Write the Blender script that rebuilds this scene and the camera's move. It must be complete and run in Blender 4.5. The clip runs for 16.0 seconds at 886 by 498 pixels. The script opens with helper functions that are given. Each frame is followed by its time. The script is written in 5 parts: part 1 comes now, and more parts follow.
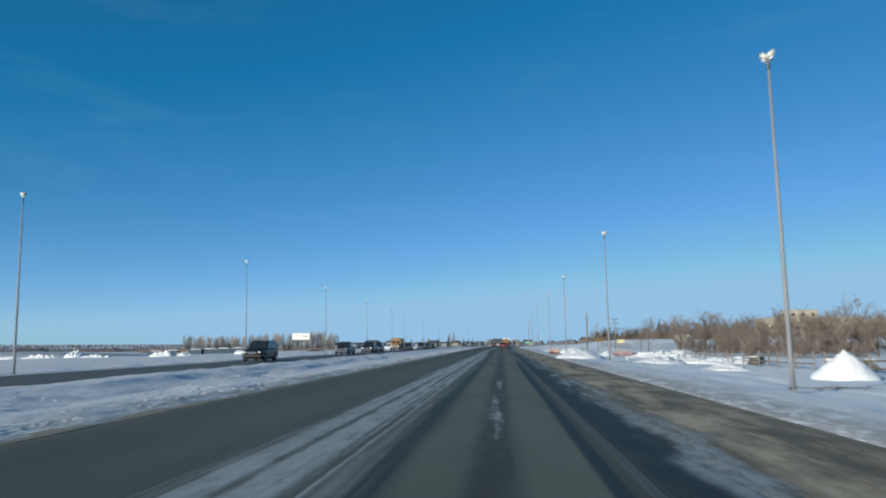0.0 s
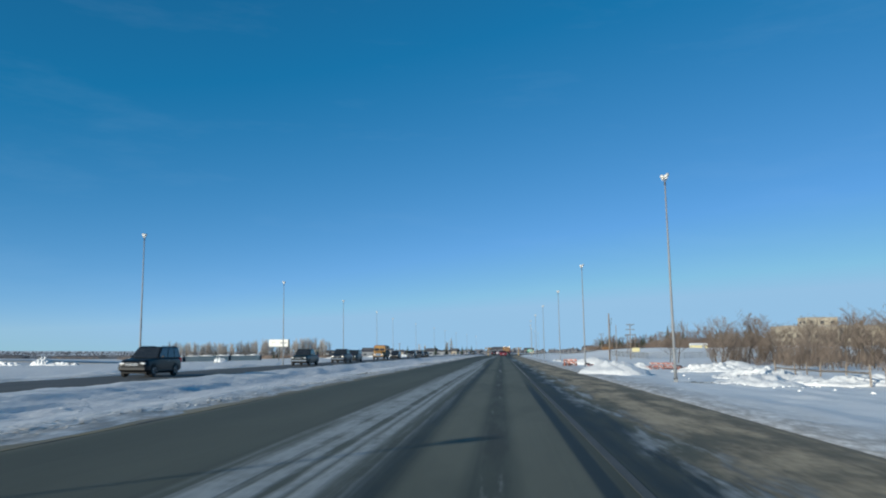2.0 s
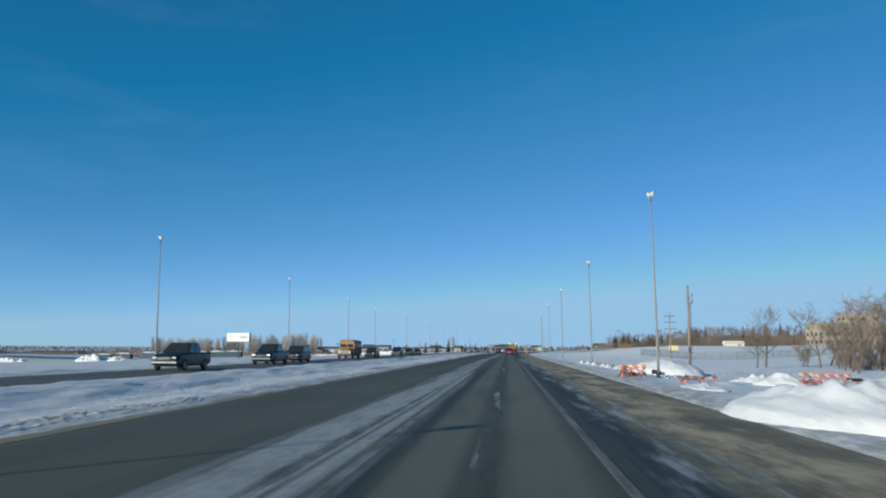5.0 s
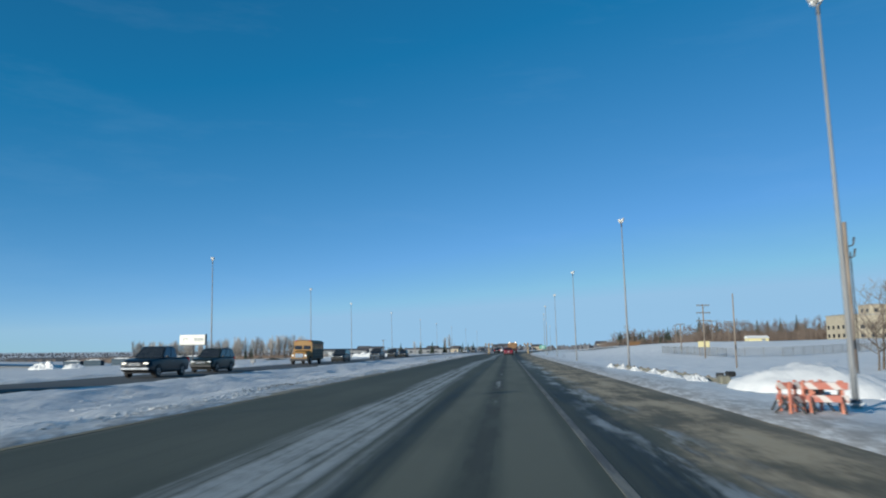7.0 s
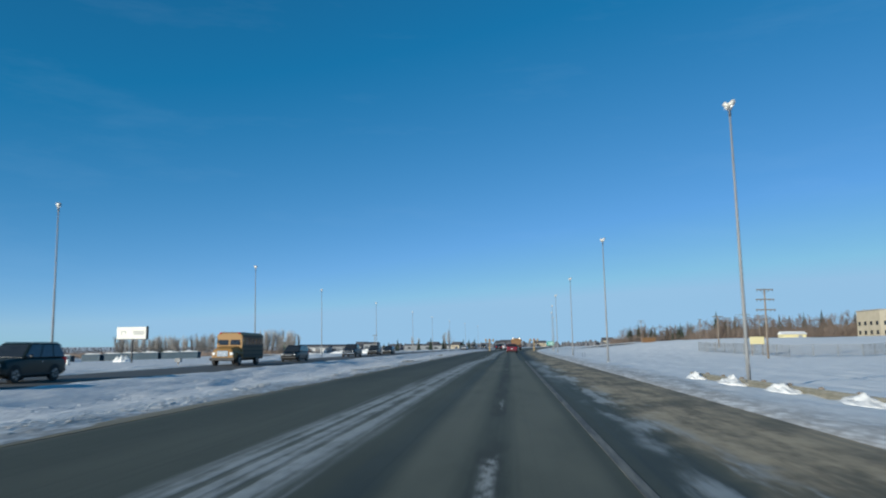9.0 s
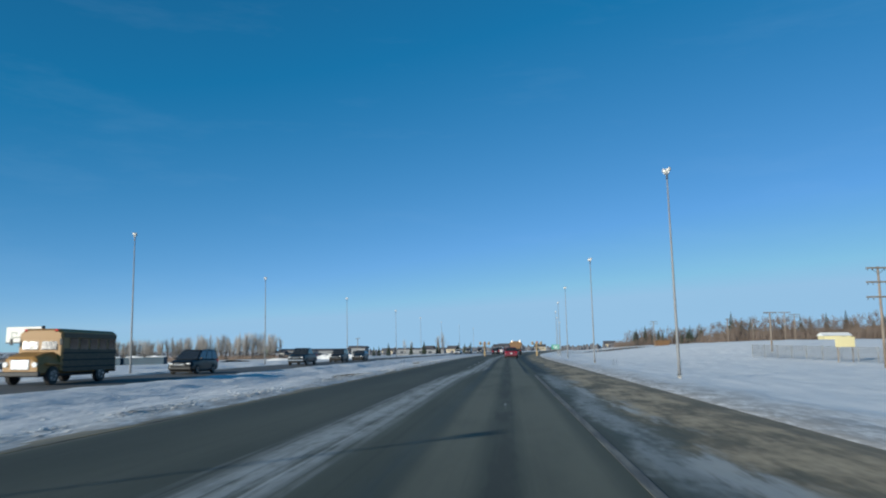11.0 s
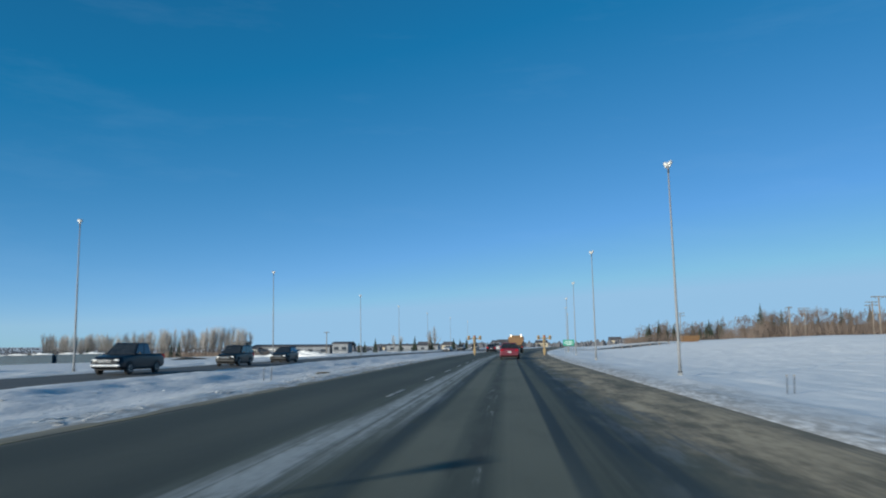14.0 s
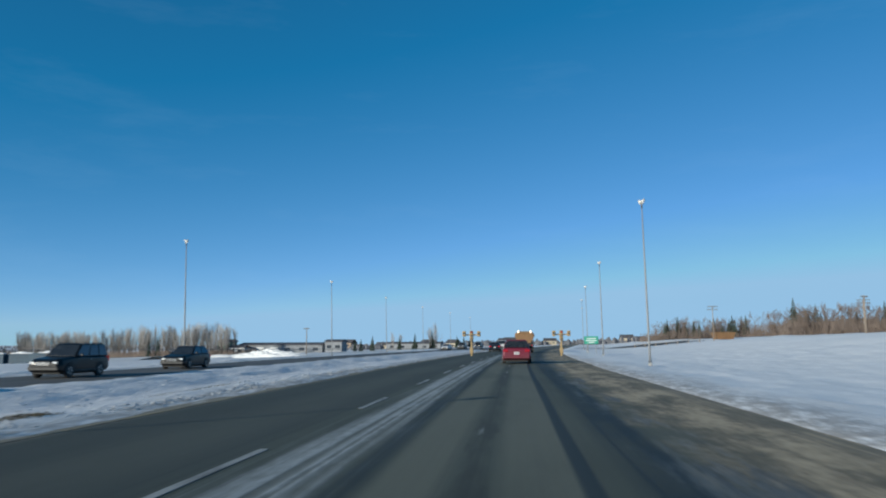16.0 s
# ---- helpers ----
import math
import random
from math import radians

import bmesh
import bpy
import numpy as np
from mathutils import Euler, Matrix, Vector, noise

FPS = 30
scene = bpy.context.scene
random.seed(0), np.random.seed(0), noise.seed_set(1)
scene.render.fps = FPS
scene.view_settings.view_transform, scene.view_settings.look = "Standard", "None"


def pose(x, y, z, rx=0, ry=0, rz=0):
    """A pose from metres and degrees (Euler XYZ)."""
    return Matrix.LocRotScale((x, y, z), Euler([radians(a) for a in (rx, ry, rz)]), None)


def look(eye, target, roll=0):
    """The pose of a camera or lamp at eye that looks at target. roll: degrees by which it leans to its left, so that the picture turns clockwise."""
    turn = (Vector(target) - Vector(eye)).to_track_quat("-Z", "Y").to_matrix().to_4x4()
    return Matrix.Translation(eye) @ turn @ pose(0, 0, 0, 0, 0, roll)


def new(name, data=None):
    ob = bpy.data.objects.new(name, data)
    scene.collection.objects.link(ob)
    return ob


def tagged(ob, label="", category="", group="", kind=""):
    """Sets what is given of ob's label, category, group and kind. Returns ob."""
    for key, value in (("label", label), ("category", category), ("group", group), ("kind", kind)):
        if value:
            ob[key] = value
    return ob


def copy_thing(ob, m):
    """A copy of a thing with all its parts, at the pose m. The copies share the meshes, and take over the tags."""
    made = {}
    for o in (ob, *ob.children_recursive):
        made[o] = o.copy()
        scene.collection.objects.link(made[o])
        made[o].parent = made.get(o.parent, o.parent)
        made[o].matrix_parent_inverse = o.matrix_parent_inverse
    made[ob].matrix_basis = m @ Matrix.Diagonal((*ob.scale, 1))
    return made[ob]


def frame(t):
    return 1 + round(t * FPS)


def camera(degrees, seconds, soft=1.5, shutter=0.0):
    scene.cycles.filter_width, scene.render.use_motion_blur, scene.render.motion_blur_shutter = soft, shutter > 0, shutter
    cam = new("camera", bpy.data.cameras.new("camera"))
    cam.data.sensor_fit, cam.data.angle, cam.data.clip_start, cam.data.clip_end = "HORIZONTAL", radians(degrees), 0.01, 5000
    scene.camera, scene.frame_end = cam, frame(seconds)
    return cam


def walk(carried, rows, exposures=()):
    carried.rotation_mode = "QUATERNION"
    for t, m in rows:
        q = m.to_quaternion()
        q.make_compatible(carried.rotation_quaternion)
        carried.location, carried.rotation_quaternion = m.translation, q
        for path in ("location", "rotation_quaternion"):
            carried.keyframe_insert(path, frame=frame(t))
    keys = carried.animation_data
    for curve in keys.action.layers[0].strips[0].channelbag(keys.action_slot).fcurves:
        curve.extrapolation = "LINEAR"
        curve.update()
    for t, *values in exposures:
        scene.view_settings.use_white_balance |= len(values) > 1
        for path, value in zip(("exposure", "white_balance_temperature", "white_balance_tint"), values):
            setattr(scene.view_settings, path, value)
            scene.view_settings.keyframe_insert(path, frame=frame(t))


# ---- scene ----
cam = camera(62.5, 16.0, soft=2.0, shutter=0.4)
PATH = [
    (0, pose(-0.11, 0.02, 1.3, 97.36, 0.11, 4.56)),
    (0.5, pose(-0.01, 4.94, 1.3, 97.56, -0.69, 4.79)),
    (1, pose(-0.05, 9.80, 1.3, 97.63, -0.67, 4.76)),
    (1.5, pose(-0.13, 14.55, 1.3, 97.48, -0.11, 4.54)),
    (2, pose(-0.09, 19.30, 1.3, 97.98, -0.11, 4.56)),
    (2.5, pose(-0.02, 23.98, 1.3, 97.56, -0.03, 4.73)),
    (3, pose(0.10, 28.94, 1.3, 97.50, -0.38, 4.93)),
    (3.5, pose(0.13, 34.08, 1.3, 97.84, 0.12, 5.14)),
    (4, pose(0.08, 39.12, 1.3, 97.73, -0.51, 5.07)),
    (6.5, pose(0.12, 64.58, 1.3, 97.84, 0.12, 4.95)),
    (7, pose(0.16, 69.66, 1.3, 97.80, 0.45, 5.01)),
    (7.5, pose(0.10, 74.87, 1.3, 97.60, -0.26, 5.12)),
    (8, pose(0.06, 79.91, 1.3, 97.48, -0.09, 5.19)),
    (10.5, pose(0.01, 107.88, 1.3, 97.63, 0.42, 5.14)),
    (11, pose(-0.08, 113.22, 1.3, 97.81, 0.36, 5.06)),
    (11.5, pose(-0.20, 118.48, 1.3, 97.47, 0.58, 4.94)),
    (12, pose(-0.10, 123.86, 1.3, 97.55, -0.19, 4.88)),
    (12.5, pose(-0.19, 129.26, 1.3, 97.72, -0.15, 4.99)),
    (13, pose(-0.04, 134.95, 1.3, 97.71, -0.15, 5.04)),
    (13.5, pose(0.05, 140.42, 1.3, 97.65, -0.00, 5.05)),
    (14, pose(0.21, 146.08, 1.3, 97.51, 0.23, 5.06)),
    (14.5, pose(0.28, 151.64, 1.3, 97.21, 1.04, 5.22)),
    (15, pose(0.29, 157.01, 1.3, 97.55, 0.74, 5.16)),
    (15.5, pose(0.25, 162.35, 1.3, 97.37, 0.34, 5.35)),
    (16, pose(0.24, 167.59, 1.3, 97.36, 0.23, 5.60)),
]
walk(cam, PATH, exposures=[(0, 0.0), (16, 0.0)])

# ---------------------------------------------------------------- world and sun
SUN_AZ, SUN_EL = 220.0, 13.6      # degrees clockwise from +y, and above the horizon
world = bpy.data.worlds.new("winter_sky")
scene.world = world
world.use_nodes = True
wn = world.node_tree.nodes
sky = wn.new("ShaderNodeTexSky")
sky.sky_type = "NISHITA"
sky.sun_disc = False
sky.sun_elevation, sky.sun_rotation = radians(SUN_EL), radians(SUN_AZ)
sky.altitude, sky.air_density, sky.dust_density, sky.ozone_density = 600, 0.6, 0.0, 1.2
wn["Background"].inputs["Strength"].default_value = 0.156
tint = wn.new("ShaderNodeMix")
tint.data_type, tint.blend_type = "RGBA", "MULTIPLY"
tint.inputs[0].default_value = 1.0
tint.inputs[7].default_value = (0.48, 0.74, 0.93, 1.0)
deep = wn.new("ShaderNodeHueSaturation")
deep.inputs["Saturation"].default_value = 1.0
world.node_tree.links.new(sky.outputs["Color"], tint.inputs[6])
world.node_tree.links.new(tint.outputs[2], deep.inputs["Color"])
# dry winter air: little red light is scattered high up in the sky
split, join = wn.new("ShaderNodeSeparateColor"), wn.new("ShaderNodeCombineColor")
world.node_tree.links.new(deep.outputs["Color"], split.inputs["Color"])
TONES = {"Red": (("ADD", -0.34), ("MAXIMUM", 0.06), ("MULTIPLY", 1.02), ("MINIMUM", 1.90)),
         "Green": (("MINIMUM", 4.4), ("POWER", 0.81), ("MULTIPLY", 1.02)),
         "Blue": (("MINIMUM", 5.8), ("POWER", 0.80), ("MULTIPLY", 1.20))}
for channel, steps in TONES.items():
    value = split.outputs[channel]
    for operation, number in steps:
        step = wn.new("ShaderNodeMath")
        step.operation, step.inputs[1].default_value = operation, number
        world.node_tree.links.new(value, step.inputs[0])
        value = step.outputs[0]
    world.node_tree.links.new(value, join.inputs[channel])
# faint cirrus, drawn out in long wisps over the whole sky
place = wn.new("ShaderNodeTexCoord")
drawn = wn.new("ShaderNodeMapping")
drawn.inputs["Scale"].default_value = (1.6, 2.6, 9.0)
drawn.inputs["Rotation"].default_value = (0.35, 0.2, 0.5)
wisp = wn.new("ShaderNodeTexNoise")
wisp.inputs["Scale"].default_value, wisp.inputs["Detail"].default_value, wisp.inputs["Roughness"].default_value = 1.6, 7.0, 0.62
thin = wn.new("ShaderNodeMapRange")
for key, number in zip(("From Min", "From Max", "To Min", "To Max"), (0.52, 0.78, 0.0, 0.05)):
    thin.inputs[key].default_value = number
veil = wn.new("ShaderNodeMix")
veil.data_type = "RGBA"
veil.inputs[7].default_value = (3.2, 4.6, 6.2, 1.0)
world.node_tree.links.new(place.outputs["Generated"], drawn.inputs["Vector"])
world.node_tree.links.new(drawn.outputs["Vector"], wisp.inputs["Vector"])
world.node_tree.links.new(wisp.outputs["Fac"], thin.inputs["Value"])
world.node_tree.links.new(thin.outputs["Result"], veil.inputs[0])
world.node_tree.links.new(join.outputs["Color"], veil.inputs[6])
world.node_tree.links.new(veil.outputs[2], wn["Background"].inputs["Color"])

sun_data = bpy.data.lights.new("sun", "SUN")
sun_data.energy, sun_data.angle, sun_data.color = 5.0, radians(0.36), (0.96, 0.93, 0.82)
sun = new("sun", sun_data)
az, el = radians(SUN_AZ), radians(SUN_EL)
to_sun = Vector((math.sin(az) * math.cos(el), math.cos(az) * math.cos(el), math.sin(el)))
sun.matrix_world = look(to_sun * 50, (0, 0, 0))

# ---------------------------------------------------------------- materials
class Shade:
    """A node material, written as short calls."""

    def __init__(self, name, rough=0.6, metal=0.0, spec=0.5):
        self.m = bpy.data.materials.new(name)
        self.m.use_nodes = True
        self.t = self.m.node_tree
        self.b = self.t.nodes["Principled BSDF"]
        self.b.inputs["Roughness"].default_value = rough
        self.b.inputs["Metallic"].default_value = metal
        self.b.inputs["Specular IOR Level"].default_value = spec

    def link(self, a, b):
        if isinstance(a, (int, float)):
            b.default_value = a
        elif isinstance(a, tuple):
            b.default_value = (*a, 1.0) if len(a) == 3 and len(b.default_value) == 4 else a
        else:
            self.t.links.new(a, b)

    def place(self, scale=(1, 1, 1), space="Object", shift=(0, 0, 0)):
        tc = self.t.nodes.new("ShaderNodeTexCoord")
        mp = self.t.nodes.new("ShaderNodeMapping")
        mp.inputs["Scale"].default_value = scale
        mp.inputs["Location"].default_value = shift
        self.t.links.new(tc.outputs[space], mp.inputs["Vector"])
        return mp.outputs["Vector"]

    def axis(self, vec, which):
        s = self.t.nodes.new("ShaderNodeSeparateXYZ")
        self.t.links.new(vec, s.inputs[0])
        return s.outputs[which]

    def noise(self, vec, scale=1.0, detail=4.0, rough=0.55):
        n = self.t.nodes.new("ShaderNodeTexNoise")
        n.inputs["Scale"].default_value, n.inputs["Detail"].default_value, n.inputs["Roughness"].default_value = scale, detail, rough
        self.t.links.new(vec, n.inputs["Vector"])
        return n.outputs["Fac"]

    def sum(self, op, a, b=0.0, c=0.0):
        n = self.t.nodes.new("ShaderNodeMath")
        n.operation = op
        for v, s in zip((a, b, c), n.inputs):
            self.link(v, s)
        return n.outputs[0]

    def step(self, v, lo, hi, out_lo=0.0, out_hi=1.0):
        n = self.t.nodes.new("ShaderNodeMapRange")
        n.interpolation_type = "SMOOTHSTEP"
        self.link(v, n.inputs["Value"])
        for k, x in zip(("From Min", "From Max", "To Min", "To Max"), (lo, hi, out_lo, out_hi)):
            n.inputs[k].default_value = x
        return n.outputs["Result"]

    def band(self, v, centre, half, soft):
        d = self.sum("ABSOLUTE", self.sum("SUBTRACT", v, centre))
        return self.step(d, half - soft, half + soft, 1.0, 0.0)

    def mix(self, f, a, b):
        n = self.t.nodes.new("ShaderNodeMix")
        n.data_type = "RGBA"
        self.link(f, n.inputs[0])
        self.link(a, n.inputs[6])
        self.link(b, n.inputs[7])
        return n.outputs[2]

    def random(self):
        return self.t.nodes.new("ShaderNodeObjectInfo").outputs["Random"]

    def colour(self, c):
        self.link(c, self.b.inputs["Base Color"])
        return self

    def rough(self, r):
        self.link(r, self.b.inputs["Roughness"])
        return self

    def dust(self, weight, tone=(0.70, 0.78, 0.77)):
        """A thin film of dry dust and salt, that shows at a flat angle."""
        self.link(weight, self.b.inputs["Sheen Weight"])
        self.b.inputs["Sheen Roughness"].default_value = 0.30
        self.b.inputs["Sheen Tint"].default_value = (*tone, 1)
        return self

    def bump(self, h, strength=0.3, distance=0.02):
        n = self.t.nodes.new("ShaderNodeBump")
        n.inputs["Strength"].default_value, n.inputs["Distance"].default_value = strength, distance
        self.t.links.new(h, n.inputs["Height"])
        self.t.links.new(n.outputs["Normal"], self.b.inputs["Normal"])
        return self


def plain(name, a, b, rough=0.6, metal=0.0, scale=6.0, bump=0.1, stretch=(1, 1, 1), spec=0.5):
    """A surface between two tones, with coarse and fine variation."""
    s = Shade(name, rough, metal, spec)
    v = s.place(stretch)
    n1, n2 = s.noise(v, scale, 5), s.noise(v, scale * 7, 3)
    f = s.sum("ADD", s.sum("MULTIPLY", n1, 0.65), s.sum("MULTIPLY", n2, 0.35))
    s.colour(s.mix(s.step(f, 0.3, 0.7), a, b))
    s.rough(s.step(n2, 0.2, 0.8, max(rough - 0.1, 0.02), min(rough + 0.1, 1.0)))
    if bump:
        s.bump(n2, bump, 0.01)
    return s.m


def make_snow(name, sanded):
    s = Shade(name, 0.65, 0, 0.25)
    both_ = lambda a, b: s.sum("MULTIPLY", a, b)
    mix2 = lambda a, b: s.sum("ADD", s.sum("MULTIPLY", a, 0.55), s.sum("MULTIPLY", b, 0.45))
    v = s.place()
    drift = s.noise(s.place((0.45, 0.16, 0.4)), 1.0, 6, 0.6)
    ripple = s.noise(s.place((3.0, 0.9, 2.0)), 1.0, 6, 0.68)
    fine = s.noise(s.place((9.0, 2.6, 6.0)), 1.0, 5, 0.7)
    grain = s.noise(v, 26.0, 3)
    x = s.axis(v, 0)
    wob = s.sum("MULTIPLY", s.sum("SUBTRACT", s.noise(s.place((0.6, 0.12, 1)), 1.0, 5), 0.5), 2.6)
    xs = s.sum("ADD", x, wob)
    # Ploughed, sanded snow beside the two carriageways.
    dirt = s.sum("MAXIMUM", s.step(xs, -8.9, -6.9), s.sum("MULTIPLY", s.band(xs, -23.2, 0.9, 0.6), 0.5))
    dirt = s.sum("MULTIPLY", dirt, s.step(xs, 4.7, 7.0, 1.0, 0.0))
    dirt = s.sum("MULTIPLY", dirt, s.step(s.sum("ADD", s.sum("MULTIPLY", ripple, 0.6), s.sum("MULTIPLY", fine, 0.4)), 0.34, 0.58))
    # Mottled grey over the median and everything left of the oncoming road.
    grey = both_(s.step(x, -17.2, -16.0), s.step(x, -9.2, -7.6, 1.0, 0.0))
    grey = both_(s.sum("MAXIMUM", grey, both_(s.step(x, -30.0, -22.0, 1.0, 0.0), 0.75)), s.step(mix2(ripple, fine), 0.34, 0.60, 0.3, 1.0))
    clean = s.mix(s.step(drift, 0.3, 0.7), (0.80, 0.79, 0.76), (0.86, 0.845, 0.81))
    clean = s.mix(s.step(ripple, 0.55, 0.8, 0.0, 0.5), clean, (0.68, 0.69, 0.69))
    clean = s.mix(both_(grey, 0.62 if sanded else 0.0), clean, (0.40, 0.42, 0.45))
    s.colour(s.mix(s.sum("MULTIPLY", dirt, 0.8 if sanded else 0.0), clean, (0.25, 0.22, 0.185)))
    h = s.sum("ADD", s.sum("MULTIPLY", drift, 1.2), s.sum("ADD", s.sum("MULTIPLY", ripple, 0.75), s.sum("ADD", s.sum("MULTIPLY", fine, 0.4), s.sum("MULTIPLY", grain, 0.06))))
    h = both_(h, s.sum("MULTIPLY", s.step(x, -8.2, -7.0, 2.6, 1.0), s.step(x, 5.0, 8.0, 1.0, 0.38))) if sanded else h
    return s.bump(h, 0.28, 0.16).m


def make_road():
    """Worn asphalt: dry grey lanes, wet tracks, drifted snow between the lanes, sand on the shoulder."""
    s = Shade("winter_asphalt", 0.8, 0, 0.2)
    v = s.place()
    x, y = s.axis(v, 0), s.axis(v, 1)
    x = s.sum("SUBTRACT", x, s.sum("MULTIPLY", s.sum("POWER", s.sum("MAXIMUM", s.sum("SUBTRACT", y, 195.0), 0.0), 2.0), 0.00035))
    layer = lambda sx, sy, dx, dy, detail=6, rough=0.6: s.noise(s.place((sx, sy, 1), shift=(dx, dy, 0)), 1.0, detail, rough)
    mixed = lambda a, b, k: s.sum("ADD", s.sum("MULTIPLY", a, 1 - k), s.sum("MULTIPLY", b, k))
    both = lambda a, b: s.sum("MULTIPLY", a, b)
    either = lambda a, b: s.sum("MAXIMUM", a, b)
    grain = s.noise(v, 55.0, 3, 0.7)
    patch = layer(0.5, 0.12, 0, 0, 5)
    long1, long2 = layer(2.6, 0.035, 0, 0), layer(4.2, 0.09, 3, 8)
    rut = layer(9.0, 0.05, 1, 4, 5)
    line = layer(7.0, 0.012, 5, 1, 3, 0.5)
    curl, swirl = layer(0.9, 0.34, 9, 2, 7, 0.62), layer(2.3, 0.55, 4, 7, 7, 0.66)
    streak = layer(2.0, 0.22, 8, 5, 7, 0.62)
    speck = layer(7.0, 3.0, 2, 3, 5, 0.7)
    base = s.mix(s.step(patch, 0.3, 0.7), (0.043, 0.052, 0.041), (0.066, 0.076, 0.060))
    base = s.mix(s.step(grain, 0.35, 0.75, 0.0, 0.5), base, (0.096, 0.106, 0.083))
    base = s.mix(s.step(rut, 0.52, 0.72, 0.0, 0.45), base, (0.036, 0.042, 0.038))
    base = s.mix(s.step(line, 0.57, 0.63, 0.0, 0.35), base, (0.032, 0.038, 0.035))
    # The inner lane is paler at first, and darker further along.
    inner = s.step(x, -3.4, -2.8, 1.0, 0.0)
    base = s.mix(both(inner, s.step(y, 40.0, 110.0, 0.22, 0.0)), base, (0.118, 0.120, 0.096))
    base = s.mix(both(inner, s.step(y, 100.0, 150.0, 0.0, 0.60)), base, (0.032, 0.039, 0.038))
    # Wheel paths, salted lighter, and the dark seam down the middle of the lane.
    wander = s.sum("ADD", x, s.sum("MULTIPLY", s.sum("SUBTRACT", mixed(long1, long2, 0.3), 0.5), 0.40))
    pale = either(s.band(wander, 0.50, 0.44, 0.14), s.band(wander, -0.80, 0.33, 0.14))
    pale = either(pale, both(s.band(wander, -4.3, 0.7, 0.5), 0.3))
    base = s.mix(both(pale, s.step(patch, 0.25, 0.6, 0.35, 0.75)), base, (0.140, 0.143, 0.108))
    seam = s.band(s.sum("ADD", wander, both(s.sum("SUBTRACT", swirl, 0.5), 0.6)), -0.20, 0.14, 0.07)
    gaps = s.step(layer(1.2, 0.22, 2, 2, 5), 0.40, 0.54, 0.2, 1.0)
    base = s.mix(both(both(seam, gaps), 0.75), base, (0.036, 0.040, 0.036))
    base = s.mix(both(both(s.band(wander, -0.22, 0.10, 0.05), s.step(layer(2.0, 0.16, 6, 3, 5), 0.56, 0.66)), s.step(speck, 0.35, 0.6)), base, (0.32, 0.33, 0.31))
    # Damp band outside the edge line, breaking up into dark curls towards the shoulder.
    loose = s.sum("ADD", wander, both(s.sum("SUBTRACT", curl, 0.5), 1.5))
    wet = either(s.band(wander, 1.74, 0.32, 0.14), both(s.band(loose, 2.25, 0.55, 0.2), s.step(mixed(streak, curl, 0.35), 0.48, 0.55, 0.0, 0.9)))
    wet = either(wet, both(s.band(wander, 1.48, 0.16, 0.08), s.step(y, 44.0, 64.0, 1.0, 0.5)))
    wet = either(wet, both(s.band(wander, -1.38, 0.18, 0.1), 0.75))
    wet = both(wet, s.step(mixed(rut, swirl, 0.5), 0.36, 0.56, 0.35, 1.0))
    # one sharp wet streak along the lane's edge, where the line is worn away
    bare = either(s.step(y, 40.0, 60.0, 1.0, 0.0), s.step(y, 146.0, 154.0, 0.0, 0.9))
    wet = either(wet, both(s.band(s.sum("ADD", x, both(s.sum("SUBTRACT", long1, 0.5), 0.15)), 0.92, 0.10, 0.04), bare))
    # Sand and brown slush on the shoulder.
    sand = both(s.step(loose, 1.9, 2.9), s.step(mixed(curl, streak, 0.4), 0.34, 0.58, 0.35, 1.0))
    tone = s.mix(s.step(mixed(speck, mixed(curl, streak, 0.4), 0.75), 0.42, 0.58), (0.20, 0.152, 0.095), (0.46, 0.362, 0.235))
    base = s.mix(both(sand, 0.9), base, tone)
    # the damp band dries out along one stretch
    damp = s.sum("MAXIMUM", s.step(s.sum("ADD", y, both(curl, 14.0)), 96.0, 112.0, 0.92, 0.22), s.step(y, 146.0, 158.0, 0.0, 0.95))
    base = s.mix(both(wet, damp), base, (0.027, 0.032, 0.031))
    base = s.mix(both(s.step(wander, 3.8, 4.5), s.step(rut, 0.40, 0.58, 0.25, 0.8)), base, (0.14, 0.125, 0.095))
    left_sand = both(s.step(wander, -6.85, -6.30, 1.0, 0.0), s.step(long2, 0.3, 0.6, 0.5, 1.0))
    base = s.mix(both(left_sand, 0.85), base, (0.30, 0.265, 0.195))
    # Drifted snow between the lanes, thinner further along, cut by long dark wheel tracks; ice on the shoulder.
    far = s.step(y, 60.0, 135.0)
    half = s.sum("SUBTRACT", 0.82, both(far, 0.30))
    off = s.sum("ABSOLUTE", s.sum("ADD", wander, s.sum("SUBTRACT", s.step(y, 78.0, 105.0, 2.36, 2.68), s.step(y, 144.0, 164.0, 0.0, 0.66))))
    core = s.sum("SUBTRACT", s.sum("ADD", half, both(s.sum("SUBTRACT", long2, 0.5), 0.9)), off)
    drift = both(s.step(core, -0.2, 0.35), s.step(mixed(speck, swirl, 0.5), 0.30, 0.60, 0.45, 1.0))
    cut = s.step(mixed(s.noise(s.place((4.4, 0.012, 1), shift=(6, 1, 0)), 1.0, 3, 0.5), swirl, 0.22), 0.38, 0.50, 0.10, 1.0)
    pair = either(both(s.band(wander, -2.05, 0.05, 0.05), 0.75), both(s.band(wander, -1.74, 0.07, 0.06), 0.8))
    drift = both(both(drift, cut), s.sum("SUBTRACT", 1.0, both(pair, s.step(swirl, 0.3, 0.55, 0.4, 1.0))))
    ice = both(s.band(loose, 2.25, 0.42, 0.25), both(s.step(mixed(streak, speck, 0.12), 0.47, 0.60, 0.0, 1.0), s.step(y, 132.0, 150.0, 1.0, 0.25)))
